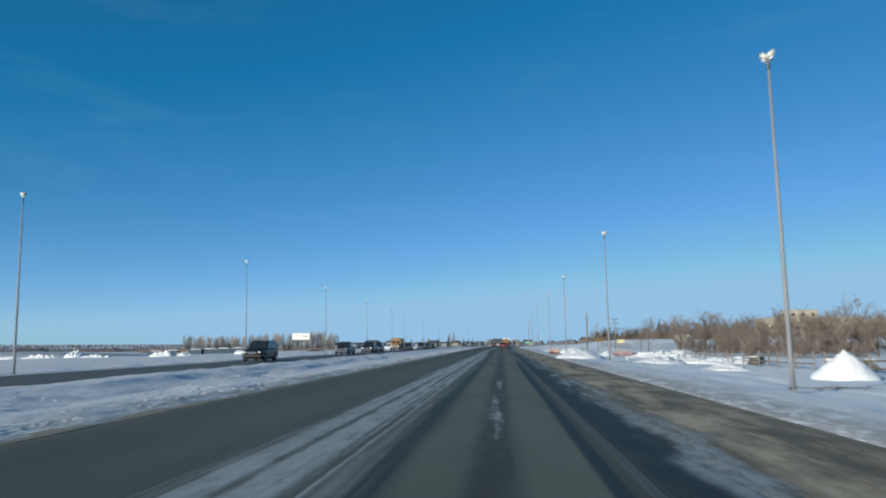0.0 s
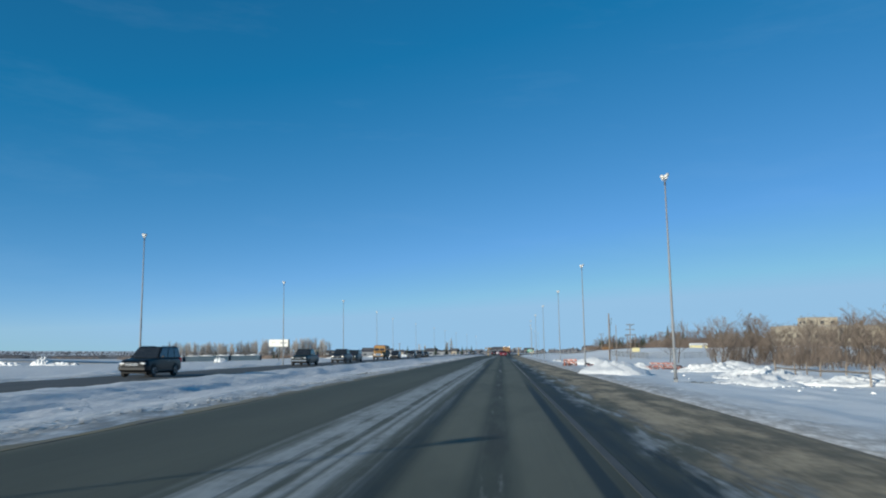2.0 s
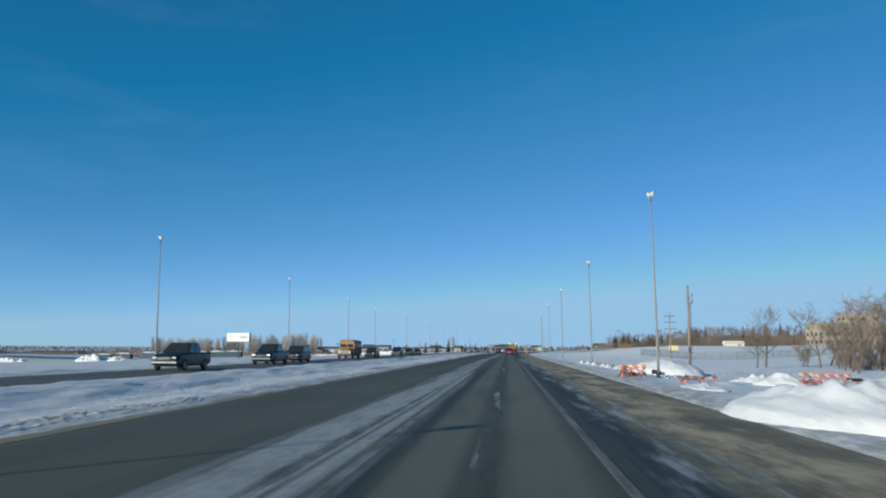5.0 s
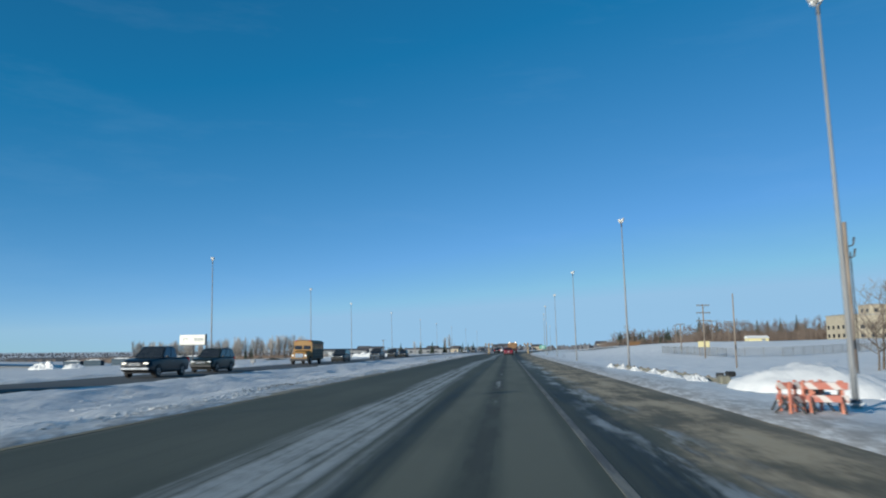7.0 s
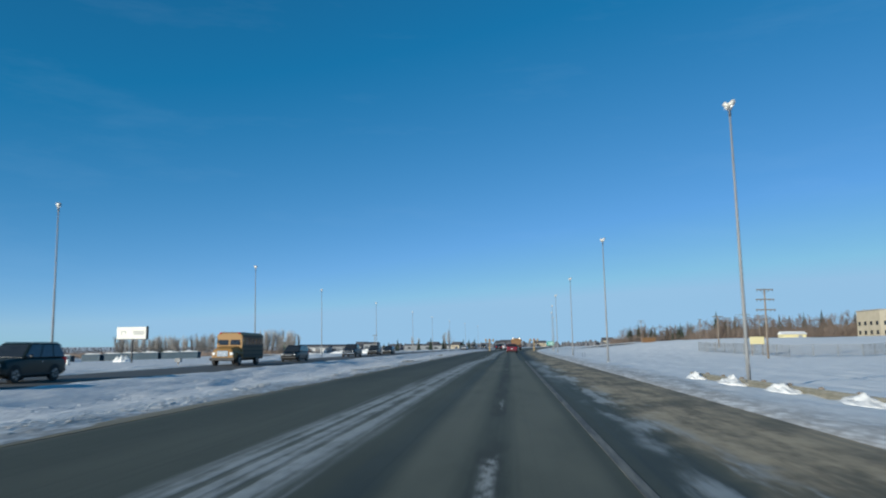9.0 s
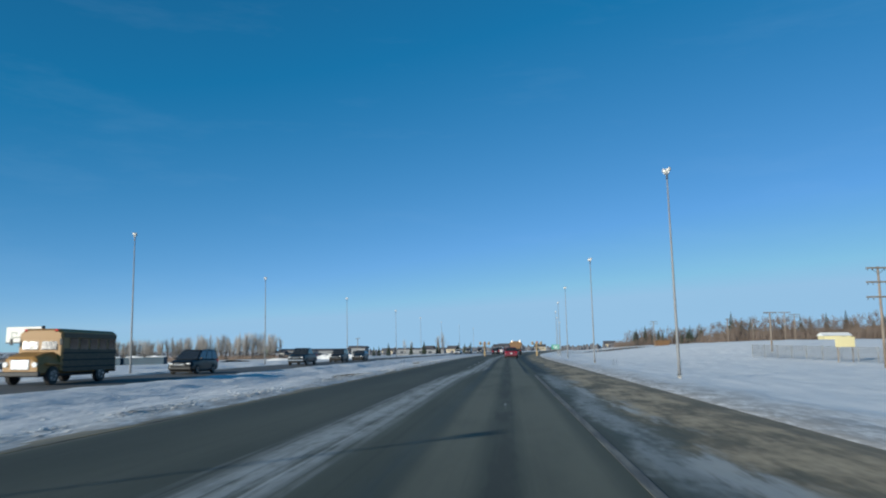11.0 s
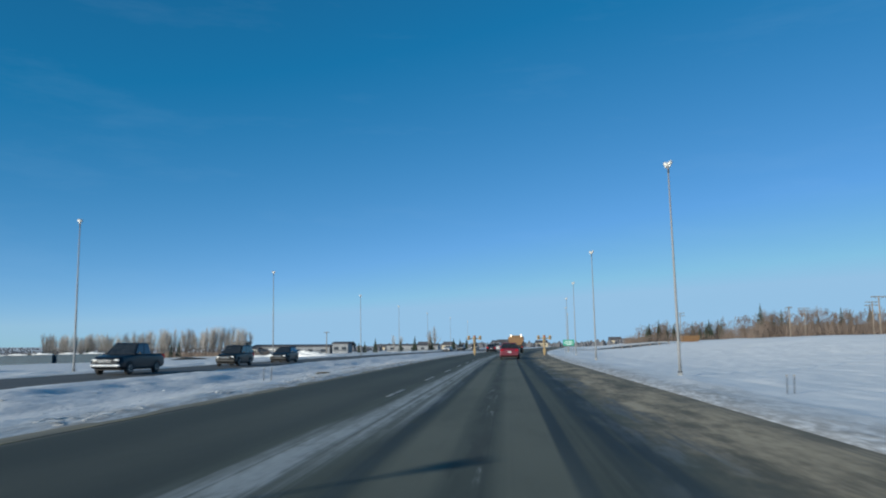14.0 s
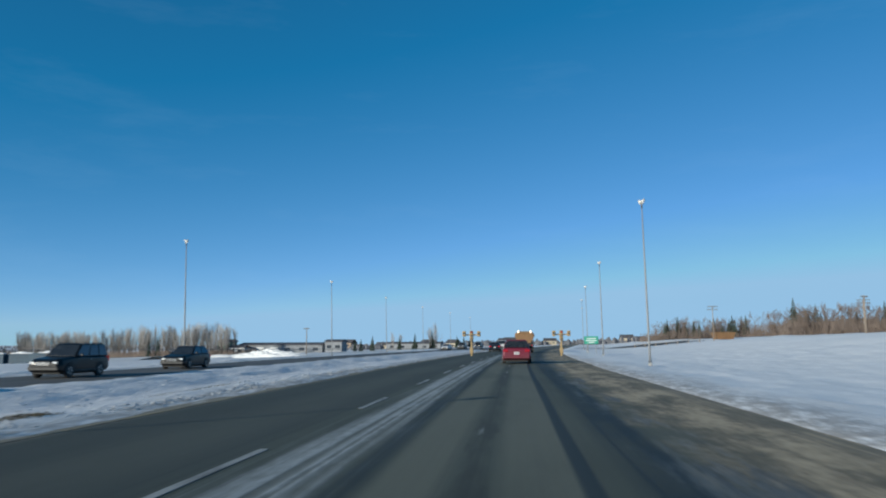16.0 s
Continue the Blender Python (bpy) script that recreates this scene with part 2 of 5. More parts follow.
    ice = either(ice, both(s.band(loose, 3.2, 0.8, 0.6), s.step(mixed(curl, speck, 0.4), 0.56, 0.74, 0.0, 0.45)))
    ice = either(ice, both(s.band(wander, 1.5, 0.5, 0.4), s.step(mixed(long2, curl, 0.4), 0.58, 0.76, 0.0, 0.4)))
    # a grey ribbon of ice beside the line where the band has dried
    ribbon = both(s.band(loose, 1.85, 0.34, 0.16), both(s.step(y, 112.0, 124.0), s.step(y, 146.0, 154.0, 1.0, 0.0)))
    ice = either(ice, both(both(s.band(loose, 2.2, 0.20, 0.12), s.step(y, 10.0, 24.0, 1.0, 0.0)), s.step(speck, 0.35, 0.6, 0.3, 0.95)))
    ice = either(ice, both(ribbon, s.step(mixed(streak, speck, 0.4), 0.40, 0.58, 0.15, 0.75)))
    white = either(both(drift, 0.60), both(ice, 0.52))
    s.colour(s.mix(white, base, (0.52, 0.55, 0.55)))
    s.rough(s.sum("SUBTRACT", 0.84, both(wet, 0.16)))
    h = s.sum("ADD", both(grain, 0.35), both(white, 1.0))
    return s.dust(both(s.sum("SUBTRACT", 1.0, both(wet, damp)), 0.015)).bump(h, 0.45, 0.02).m


def make_far_road():
    s = Shade("opposite_asphalt", 0.75, 0, 0.3)
    v = s.place()
    long1 = s.noise(s.place((2.2, 0.04, 1)), 1.0, 6, 0.6)
    grain = s.noise(v, 40.0, 3)
    c = s.mix(s.step(long1, 0.35, 0.7), (0.055, 0.055, 0.055), (0.105, 0.10, 0.092))
    c = s.mix(s.step(long1, 0.66, 0.8, 0.0, 0.6), c, (0.5, 0.52, 0.55))
    s.colour(c)
    return s.dust(0.020).bump(grain, 0.3, 0.01).m


def make_paint(name, tone, wear):
    """Worn road paint, with the asphalt showing through."""
    s = Shade(name, 0.7, 0, 0.3)
    n = s.noise(s.place((5, 0.5, 1)), 1.0, 6, 0.7)
    n2 = s.noise(s.place(), 30, 3)
    f = s.sum("ADD", s.sum("MULTIPLY", n, 0.7), s.sum("MULTIPLY", n2, 0.3))
    return s.colour(s.mix(s.step(f, wear - 0.08, wear + 0.1), (0.10, 0.095, 0.085), tone)).m


def make_stripes(name, a, b, pitch):
    """Slanting painted stripes on barricade boards, chipped and snow-dusted."""
    s = Shade(name, 0.5)
    v = s.place()
    d = s.sum("ADD", s.axis(v, 0), s.axis(v, 2))
    w = s.sum("PINGPONG", s.sum("ADD", d, 20.0), pitch)
    n = s.noise(v, 9, 5)
    c = s.mix(s.step(w, pitch * 0.62, pitch * 0.66), a, b)
    return s.colour(s.mix(s.step(n, 0.6, 0.75, 0.0, 0.6), c, (0.6, 0.58, 0.55))).m


def make_carpaint(name, tone, rough=0.22, metal=0.3, salt=0.35, spec=0.5):
    """Car paint, dulled by road salt towards the sills."""
    s = Shade(name, rough, metal, spec)
    v = s.place()
    z = s.axis(v, 2)
    n = s.noise(v, 3.5, 5)
    film = s.sum("MULTIPLY", s.step(s.sum("ADD", z, s.sum("MULTIPLY", n, 0.5)), 0.45, 1.15, 1.0, 0.12), salt)
    s.colour(s.mix(film, tone, (0.13, 0.122, 0.11)))
    s.rough(s.sum("ADD", rough, s.sum("MULTIPLY", film, 0.8)))
    s.b.inputs["Coat Weight"].default_value = 0.05
    s.b.inputs["Coat Roughness"].default_value = 0.12
    return s.m


def make_twigs(name, a, b):
    s = Shade(name, 0.9, 0, 0.1)
    n = s.noise(s.place(), 3.0, 3)
    f = s.sum("ADD", s.sum("MULTIPLY", n, 0.4), s.sum("MULTIPLY", s.random(), 0.6))
    return s.colour(s.mix(f, a, b)).m


def make_lens(name, tone, glow=0.0):
    s = Shade(name, 0.15)
    s.colour(tone)
    if glow:
        s.b.inputs["Emission Color"].default_value = (*tone, 1)
        s.b.inputs["Emission Strength"].default_value = glow
    return s.m


SNOW = make_snow("snow", False)
VERGE_SNOW = make_snow("roadside_snow", True)
ROAD = make_road()
FAR_ROAD = make_far_road()
YELLOW_PAINT = make_paint("worn_yellow_paint", (0.30, 0.24, 0.13), 0.48)
WHITE_PAINT = make_paint("worn_white_paint", (0.34, 0.34, 0.315), 0.44)
DULL_PAINT = make_paint("dirty_edge_paint", (0.080, 0.080, 0.070), 0.50)
EDGE_PAINT = make_paint("faded_edge_paint", (0.225, 0.21, 0.17), 0.50)
STEEL = plain("galvanised_steel", (0.21, 0.215, 0.22), (0.27, 0.275, 0.275), 0.62, 0.12, 3.0, 0.03, (1, 1, 0.3), spec=0.3)
DARK_STEEL = plain("dark_steel", (0.05, 0.05, 0.05), (0.10, 0.10, 0.10), 0.5, 0.5)
LAMP_GREY = plain("lamp_housing", (0.50, 0.48, 0.43), (0.62, 0.60, 0.55), 0.45, 0.2)
LAMP_GLASS = make_lens("lamp_glass", (0.85, 0.85, 0.82))
CONCRETE = plain("concrete", (0.26, 0.25, 0.23), (0.40, 0.39, 0.36), 0.85, 0, 4, 0.3)
WOOD = plain("grey_wood", (0.16, 0.12, 0.09), (0.30, 0.25, 0.20), 0.85, 0, 5, 0.3, (1, 1, 0.2))
OLD_RAIL = plain("weathered_plank", (0.10, 0.085, 0.07), (0.22, 0.19, 0.16), 0.85, 0, 5, 0.3)
ORANGE = make_stripes("barricade_stripes", (0.46, 0.155, 0.11), (0.60, 0.53, 0.49), 0.20)
ORANGE_PLAIN = plain("orange_plastic", (0.48, 0.15, 0.09), (0.60, 0.23, 0.15), 0.5)
BLACK = plain("black_rubber", (0.012, 0.012, 0.012), (0.03, 0.03, 0.03), 0.75)
TYRE = plain("tyre_rubber", (0.018, 0.018, 0.018), (0.055, 0.052, 0.05), 0.85)
RIM = plain("wheel_rim", (0.28, 0.28, 0.28), (0.42, 0.42, 0.42), 0.35, 0.7)
GLASS = plain("tinted_car_glass", (0.012, 0.015, 0.018), (0.03, 0.034, 0.038), 0.08, 0, 4, 0, spec=0.7)
CHROME = plain("chrome", (0.55, 0.55, 0.55), (0.7, 0.7, 0.7), 0.2, 0.9, 4, 0)
PLASTIC = plain("black_plastic", (0.02, 0.02, 0.02), (0.045, 0.045, 0.045), 0.6)
TAIL = make_lens("tail_lamp", (0.5, 0.012, 0.012), 0.15)
BRAKE = make_lens("lit_tail_lamp", (0.30, 0.012, 0.022), 0.10)
HEAD = make_lens("headlamp_glass", (0.8, 0.8, 0.78))
BEAM = make_lens("lit_headlamp", (1.0, 0.93, 0.8), 1.2)
BEACON = make_lens("lit_roof_beacon", (1.0, 0.80, 0.55), 2.5)
PLATE = plain("number_plate", (0.55, 0.55, 0.55), (0.7, 0.7, 0.7), 0.5, 0, 8, 0)
BARK = make_twigs("bark", (0.10, 0.08, 0.062), (0.18, 0.145, 0.115))
TWIG = make_twigs("brown_twigs", (0.145, 0.112, 0.090), (0.25, 0.20, 0.162))
# pale poplar bark, lightened further so that the colour holds distance haze
PALE_TWIG = make_twigs("haze_pale_poplar_twigs", (0.33, 0.31, 0.285), (0.45, 0.425, 0.395))
NEEDLE = make_twigs("spruce_needles", (0.035, 0.050, 0.038), (0.075, 0.095, 0.070))
# blue-grey instead of brown: haze over the distance, put into the colour
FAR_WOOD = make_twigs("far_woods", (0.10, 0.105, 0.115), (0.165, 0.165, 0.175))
WET_CONCRETE = plain("mossy_concrete", (0.13, 0.125, 0.095), (0.22, 0.21, 0.165), 0.85, 0, 4, 0.3)
BOARD = plain("billboard_face", (0.60, 0.58, 0.51), (0.70, 0.68, 0.61), 0.6, 0, 1.5, 0)
INK = plain("sign_ink", (0.16, 0.17, 0.17), (0.28, 0.29, 0.28), 0.6)
GREEN_SIGN = plain("green_sign", (0.02, 0.24, 0.16), (0.04, 0.32, 0.22), 0.45, 0, 3, 0)
SIGN_WHITE = plain("sign_white", (0.72, 0.72, 0.70), (0.82, 0.82, 0.80), 0.5, 0, 3, 0)
SIGNAL_YELLOW = plain("signal_yellow", (0.30, 0.205, 0.095), (0.37, 0.265, 0.13), 0.5)
BOX_YELLOW = plain("faded_yellow_panel", (0.58, 0.50, 0.26), (0.66, 0.58, 0.33), 0.6)
MESH_GREY = plain("fence_wire", (0.22, 0.22, 0.21), (0.34, 0.33, 0.31), 0.6, 0.4)
BEIGE_WALL = plain("beige_stucco", (0.40, 0.345, 0.25), (0.48, 0.42, 0.315), 0.85, 0, 0.6, 0.2)
BROWN_WALL = plain("brown_cladding", (0.20, 0.15, 0.11), (0.30, 0.23, 0.17), 0.8, 0, 0.8, 0.1)
GREY_WALL = plain("grey_cladding", (0.16, 0.17, 0.18), (0.27, 0.28, 0.29), 0.7, 0, 0.8, 0.1)
GREEN_WALL = plain("green_cladding", (0.10, 0.15, 0.10), (0.20, 0.25, 0.17), 0.7, 0, 0.8, 0.1)
WHITE_WALL = plain("white_siding", (0.60, 0.59, 0.56), (0.74, 0.73, 0.70), 0.7, 0, 0.8, 0.1)
BLUE_TARP = plain("blue_container_steel", (0.005, 0.032, 0.058), (0.012, 0.055, 0.090), 0.6, 0, 0.7, 0.2)
ROOF = plain("dark_roof", (0.05, 0.05, 0.055), (0.11, 0.10, 0.10), 0.8, 0, 1.0, 0.2)
WINDOW = plain("window_glass", (0.02, 0.025, 0.03), (0.05, 0.06, 0.07), 0.08, 0, 2, 0)
TRUCK_YELLOW = plain("truck_orange", (0.15, 0.085, 0.04), (0.26, 0.14, 0.06), 0.7)
# dark tone that puts the shade on the bus's flank into its colour
BUS_SHADE = plain("shaded_bus_side", (0.05, 0.038, 0.022), (0.11, 0.08, 0.045), 0.6)
BUS_YELLOW = make_carpaint("bus_yellow", (0.30, 0.155, 0.035), 0.45, 0.0, 0.35)
RED_PAINT = make_carpaint("red_car_paint", (0.165, 0.016, 0.034), 0.3, 0.1, 0.22)
DARK_RED = make_carpaint("dark_red_car_paint", (0.22, 0.02, 0.02), 0.25, 0.25)
BLACK_PAINT = make_carpaint("black_car_paint", (0.007, 0.008, 0.009), 0.3, 0.0, 0.05, 0.22)
NAVY_PAINT = make_carpaint("navy_car_paint", (0.008, 0.013, 0.020), 0.3, 0.0, 0.05, 0.22)
SILVER_PAINT = make_carpaint("silver_car_paint", (0.10, 0.107, 0.11), 0.35, 0.3, 0.3)
WHITE_CAR = make_carpaint("white_car_paint", (0.6, 0.6, 0.6), 0.3, 0.0, 0.3)
GREEN_GREY = make_carpaint("dark_green_car_paint", (0.012, 0.019, 0.017), 0.3, 0.0, 0.06, 0.22)

# ---------------------------------------------------------------- shapes
class Form:
    """Vertices and faces of one part, gathered by simple solids."""

    def __init__(self):
        self.v, self.f = [], []

    def add(self, verts, faces):
        k = len(self.v)
        self.v += [tuple(p) for p in verts]
        self.f += [tuple(i + k for i in face) for face in faces]
        return self

    def box(self, c, s, cut=0.0, turn=None):
        """A box of size s about c, with its edges cut off by the given width."""
        hx, hy, hz = (d / 2 for d in s)
        cut = min(cut, hx * 0.9, hy * 0.9, hz * 0.9)
        if cut <= 0:
            vs = [Vector((x, y, z)) for z in (-hz, hz) for x, y in ((-hx, -hy), (hx, -hy), (hx, hy), (-hx, hy))]
            fs = [(3, 2, 1, 0), (4, 5, 6, 7), (0, 1, 5, 4), (1, 2, 6, 5), (2, 3, 7, 6), (3, 0, 4, 7)]
        else:
            rings = [(-hz, cut), (-hz + cut, 0), (hz - cut, 0), (hz, cut)]
            vs, fs = [], []
            for z, i in rings:
                a, b = hx - i, hy - i
                e = cut if i == 0 else cut * 0.6
                vs += [Vector(p) for p in ((-a + e, -b, z), (a - e, -b, z), (a, -b + e, z), (a, b - e, z),
                                           (a - e, b, z), (-a + e, b, z), (-a, b - e, z), (-a, -b + e, z))]
            for r in range(3):
                for k in range(8):
                    fs.append((r * 8 + k, r * 8 + (k + 1) % 8, r * 8 + 8 + (k + 1) % 8, r * 8 + 8 + k))
            fs += [tuple(range(7, -1, -1)), tuple(range(24, 32))]
        if turn:
            vs = [turn @ p for p in vs]
        return self.add([p + Vector(c) for p in vs], fs)

    def tube(self, pts, radii, n=8, caps=True):
        """A round bar through points, with a radius at each."""
        pts = [Vector(p) for p in pts]
        rings = []
        for i, p in enumerate(pts):
            d = (pts[min(i + 1, len(pts) - 1)] - pts[max(i - 1, 0)]).normalized()
            u = d.orthogonal().normalized() if abs(d.z) < 0.99 else Vector((1, 0, 0))
            w = d.cross(u).normalized()
            u = w.cross(d)
            ring = []
            for j in range(n):
                a = 2 * math.pi * j / n
                q = p + (u * math.cos(a) + w * math.sin(a)) * radii[i]
                ring.append(len(self.v))
                self.v.append(tuple(q))
            rings.append(ring)
        for a, b in zip(rings, rings[1:]):
            for j in range(n):
                self.f.append((a[j], a[(j + 1) % n], b[(j + 1) % n], b[j]))
        if caps:
            self.f.append(tuple(reversed(rings[0])))
            self.f.append(tuple(rings[-1]))
        return self

    def loft(self, rings, closed=True):
        """Faces between rings of equally many points; both ends are capped."""
        k, n = len(self.v), len(rings[0])
        for r in rings:
            self.v += [tuple(p) for p in r]
        for i in range(len(rings) - 1):
            for j in range(n if closed else n - 1):
                a, b = k + i * n + j, k + i * n + (j + 1) % n
                self.f.append((a, b, b + n, a + n))
        if closed:
            self.f.append(tuple(k + j for j in reversed(range(n))))
            self.f.append(tuple(k + (len(rings) - 1) * n + j for j in range(n)))
        return self

    def mesh(self, name, material, smooth=False):
        me = bpy.data.meshes.new(name)
        me.from_pydata(self.v, [], self.f)
        me.materials.append(material)
        me.validate()
        if smooth:
            me.polygons.foreach_set("use_smooth", [True] * len(me.polygons))
        me.update()
        return me


def part(name, form, material, parent, label="", smooth=False):
    ob = new(name, form.mesh(name, material, smooth))
    ob.parent = parent
    return tagged(ob, label) if label else ob


def thing(name, at, label, category, group="", turn=0.0, scale=1.0):
    ob = new(name)
    ob.matrix_basis = Matrix.Translation(at) @ Matrix.Rotation(radians(turn), 4, "Z") @ Matrix.Scale(scale, 4)
    return tagged(ob, label, category, group)


def at(x, y, z=None, turn=0.0, scale=1.0):
    """A pose on the ground."""
    return Matrix.Translation((x, y, ground_z(x, y) if z is None else z)) @ Matrix.Rotation(radians(turn), 4, "Z") @ Matrix.Scale(scale, 4)


def place_copy(ob, x, y, turn=0.0, scale=1.0, label="", z=None):
    made = copy_thing(ob, at(x, y, z, turn))
    made.scale = (scale, scale, scale)
    return tagged(made, label)


# ---------------------------------------------------------------- the lie of the land
LATTICE = np.random.RandomState(7).rand(256, 256)


def value_noise(x, y):
    xi, yi = np.floor(x).astype(int), np.floor(y).astype(int)
    fx, fy = x - xi, y - yi
    fx, fy = fx * fx * (3 - 2 * fx), fy * fy * (3 - 2 * fy)
    g = lambda a, b: LATTICE[a % 256, b % 256]
    lo = g(xi, yi) * (1 - fx) + g(xi + 1, yi) * fx
    hi = g(xi, yi + 1) * (1 - fx) + g(xi + 1, yi + 1) * fx
    return lo * (1 - fy) + hi * fy - 0.5


def fbm(x, y, octaves=4):
    out, amp = 0.0, 1.0
    for k in range(octaves):
        out = out + amp * value_noise(x * 2 ** k + 17.3 * k, y * 2 ** k + 5.1 * k)
        amp *= 0.5
    return out


def ease(v, lo, hi):
    t = np.clip((v - lo) / (hi - lo), 0, 1)
    return t * t * (3 - 2 * t)


def bend(y):
    """How far both carriageways swing to the right, further along."""
    d = np.clip(np.asarray(y, float) - 195, 0, 135)
    return 0.00035 * d * d + 0.0945 * np.clip(np.asarray(y, float) - 330, 0, None)


SECTION_X = [-3000, -400, -190, -100, -52, -30, -26, -24.4, -23.5, -22.9, -22.3, -17.6, -17.0, -15.4, -12.4, -10.2, -8.6, -7.8, -6.9, -6.6, -6.3,
             4.3, 4.6, 5.2, 6.2, 7.3, 12, 30, 100, 400, 3000]
SECTION_Z = [-6, -4.5, -4.0, -2.8, -0.9, -0.45, -0.22, -0.14, -0.13, -0.14, -0.30, -0.30, -0.13, -0.14, -0.36, -0.20, 0.015, 0.015, 0.0, -0.025, -0.15,
             -0.15, 0.0, 0.07, 0.08, 0.02, -0.10, -0.15, 0.4, 2.0, 3.0]


def ground_height(x, y):
    """Height of the snow, with the road beds sunk under the asphalt."""
    x, y = np.asarray(x, float), np.asarray(y, float)
    x = x - bend(y)
    edge = (0.55 * fbm(y * 0.11, x * 0 + 3.0) + 0.3 * fbm(y * 0.7, x * 0 + 9.0)) * (0.5 * (1 - ease(x, -12, -9)) + 0.14)
    near = np.clip(1 - np.abs(x) / 40, 0, 1)
    z = np.interp(x + edge * near, SECTION_X, SECTION_Z)
    bare = ease(x, -23.0, -22.5) * (1 - ease(x, -17.4, -16.9)) + ease(x, -7.0, -6.75) * (1 - ease(x, 4.3, 4.7))
    rough = (1 - bare) * ease(np.abs(x - 1.3), 3.2, 5.5)
    z = z + rough * (0.06 * fbm(x * 0.35, y * 0.16) + 0.06 * fbm(x * 1.1 + 40, y * 0.5) + 0.05 * fbm(x * 2.4 + 7, y * 1.0))
    z = z + 0.07 * np.exp(-((x - 9.2 - 0.5 * np.sin(y * 0.06)) / 0.22) ** 2) * ease(fbm(y * 0.08, x * 0 + 2), 0.0, 0.25)
    sastrugi = np.maximum(0, fbm(x * 0.7 + 11, y * 0.22 + 4, 5))
    left = (1 - bare) * (ease(-x, 8.2, 10.0) * (1 - ease(-x, 27, 33)))
    z = z + left * (0.05 * sastrugi + 0.06 * np.maximum(0, fbm(x * 1.7 + 31, y * 0.55 + 8, 3)))
    crust = ease(fbm(x * 0.8 + 61, y * 0.3 + 3, 4), 0.05, 0.22)
    z = z + 0.09 * crust * left * (ease(-x, 10.5, 12.5) * (1 - ease(-x, 14.8, 15.6)) + ease(-x, 23.5, 24.5))
    z = z + 0.08 * (1 - bare) * ease(-x, 23, 25) * (1 - ease(-x, 26, 33)) * np.maximum(0, fbm(x * 0.3, y * 0.13 + 50) + 0.15)
    hill = ease(x, 11, 44) * ease(y, 165, 232)
    z = z + 2.3 * hill + 0.5 * hill * fbm(x * 0.06, y * 0.06)
    z = z + 2.0 * ease(np.abs(x), 45, 140) * fbm(x * 0.012, y * 0.012, 3) * ease(np.abs(y), 40, 200)
    return z * (1 - 0.75 * ease(y, 500, 900))


def ground_z(x, y):
    return float(ground_height(np.array([x]), np.array([y]))[0])


def sheet(name, xs, ys, height, material, label, category):
    """A continuous grid of ground."""
    gx, gy = np.meshgrid(xs, ys)
    gz = height(gx, gy)
    nx, ny = len(xs), len(ys)
    verts = np.stack([gx.ravel(), gy.ravel(), gz.ravel()], 1)
    i = np.arange((ny - 1) * nx).reshape(ny - 1, nx)[:, :-1].ravel()
    quads = np.stack([i, i + 1, i + nx + 1, i + nx], 1)
    me = bpy.data.meshes.new(name)
    me.vertices.add(len(verts))
    me.vertices.foreach_set("co", verts.ravel())
    me.loops.add(quads.size)
    me.loops.foreach_set("vertex_index", quads.ravel())
    me.polygons.add(len(quads))
    me.polygons.foreach_set("loop_start", np.arange(0, quads.size, 4))
    me.polygons.foreach_set("loop_total", np.full(len(quads), 4))
    me.polygons.foreach_set("use_smooth", np.ones(len(quads), bool))
    me.materials.append(material)
    me.update(calc_edges=True)
    return tagged(new(name, me), label, category, kind="structure")


def spread(near_lo, near_hi, step, far_lo, far_hi, grow=1.35):
    out = list(np.arange(near_lo, near_hi + step / 2, step))
    for end, sign in ((far_hi, 1), (far_lo, -1)):
        d, p = step, out[-1] if sign > 0 else out[0]
        while (end - p) * sign > 0:
            d *= grow
            p = p + d * sign
            out.append(min(p, end) if sign > 0 else max(p, end))
    return np.array(sorted(set(out)))

# ---------------------------------------------------------------- ground and roads
sheet("ground", spread(-34, 30, 0.24, -3000, 3000, 1.12), spread(-12, 235, 0.5, -400, 4000, 1.06), ground_height, VERGE_SNOW,
      "windblown white snow over flat fields, dirty by the road", "snow field")
road = sheet("road", np.linspace(-7.05, 5.3, 12), spread(-40, 420, 5, -60, 1400, 1.2), lambda x, y: 0 * x, ROAD,
      "grey winter asphalt with drifted snow between the lanes", "road")
road_opposite = sheet("road_opposite", np.linspace(-23.1, -16.8, 8), spread(-40, 420, 5, -60, 1400, 1.2), lambda x, y: 0 * x - 0.16, FAR_ROAD,
      "dark asphalt of the oncoming carriageway between snow banks", "road")


for ob in (road, road_opposite):
    co = np.empty(len(ob.data.vertices) * 3)
    ob.data.vertices.foreach_get("co", co)
    co[0::3] += bend(co[1::3])
    ob.data.vertices.foreach_set("co", co)


def strip(name, x, half, y0, y1, material, label):
    """A painted line that follows the road."""
    ys = np.linspace(y0, y1, 2 + int((y1 - y0) / 8))
    rings = [[(x - half + b, y, 0.001), (x + half + b, y, 0.001), (x + half + b, y, 0.007), (x - half + b, y, 0.007)] for y, b in zip(ys, bend(ys))]
    ob = new(name, Form().loft(rings).mesh(name, material))
    return tagged(ob, label, "road marking", kind="structure")


strip("edge_line_yellow", -6.62, 0.055, -30, 700, YELLOW_PAINT, "worn yellow edge line painted on asphalt")
strip("edge_line_white", 1.22, 0.06, -20, 56, DULL_PAINT, "edge line dulled by dirt on asphalt")
strip("edge_line_white", 1.23, 0.06, 56, 150, EDGE_PAINT, "faded white edge line painted on asphalt")
for n in range(25):
    y0 = 164.9 + n * 8.75
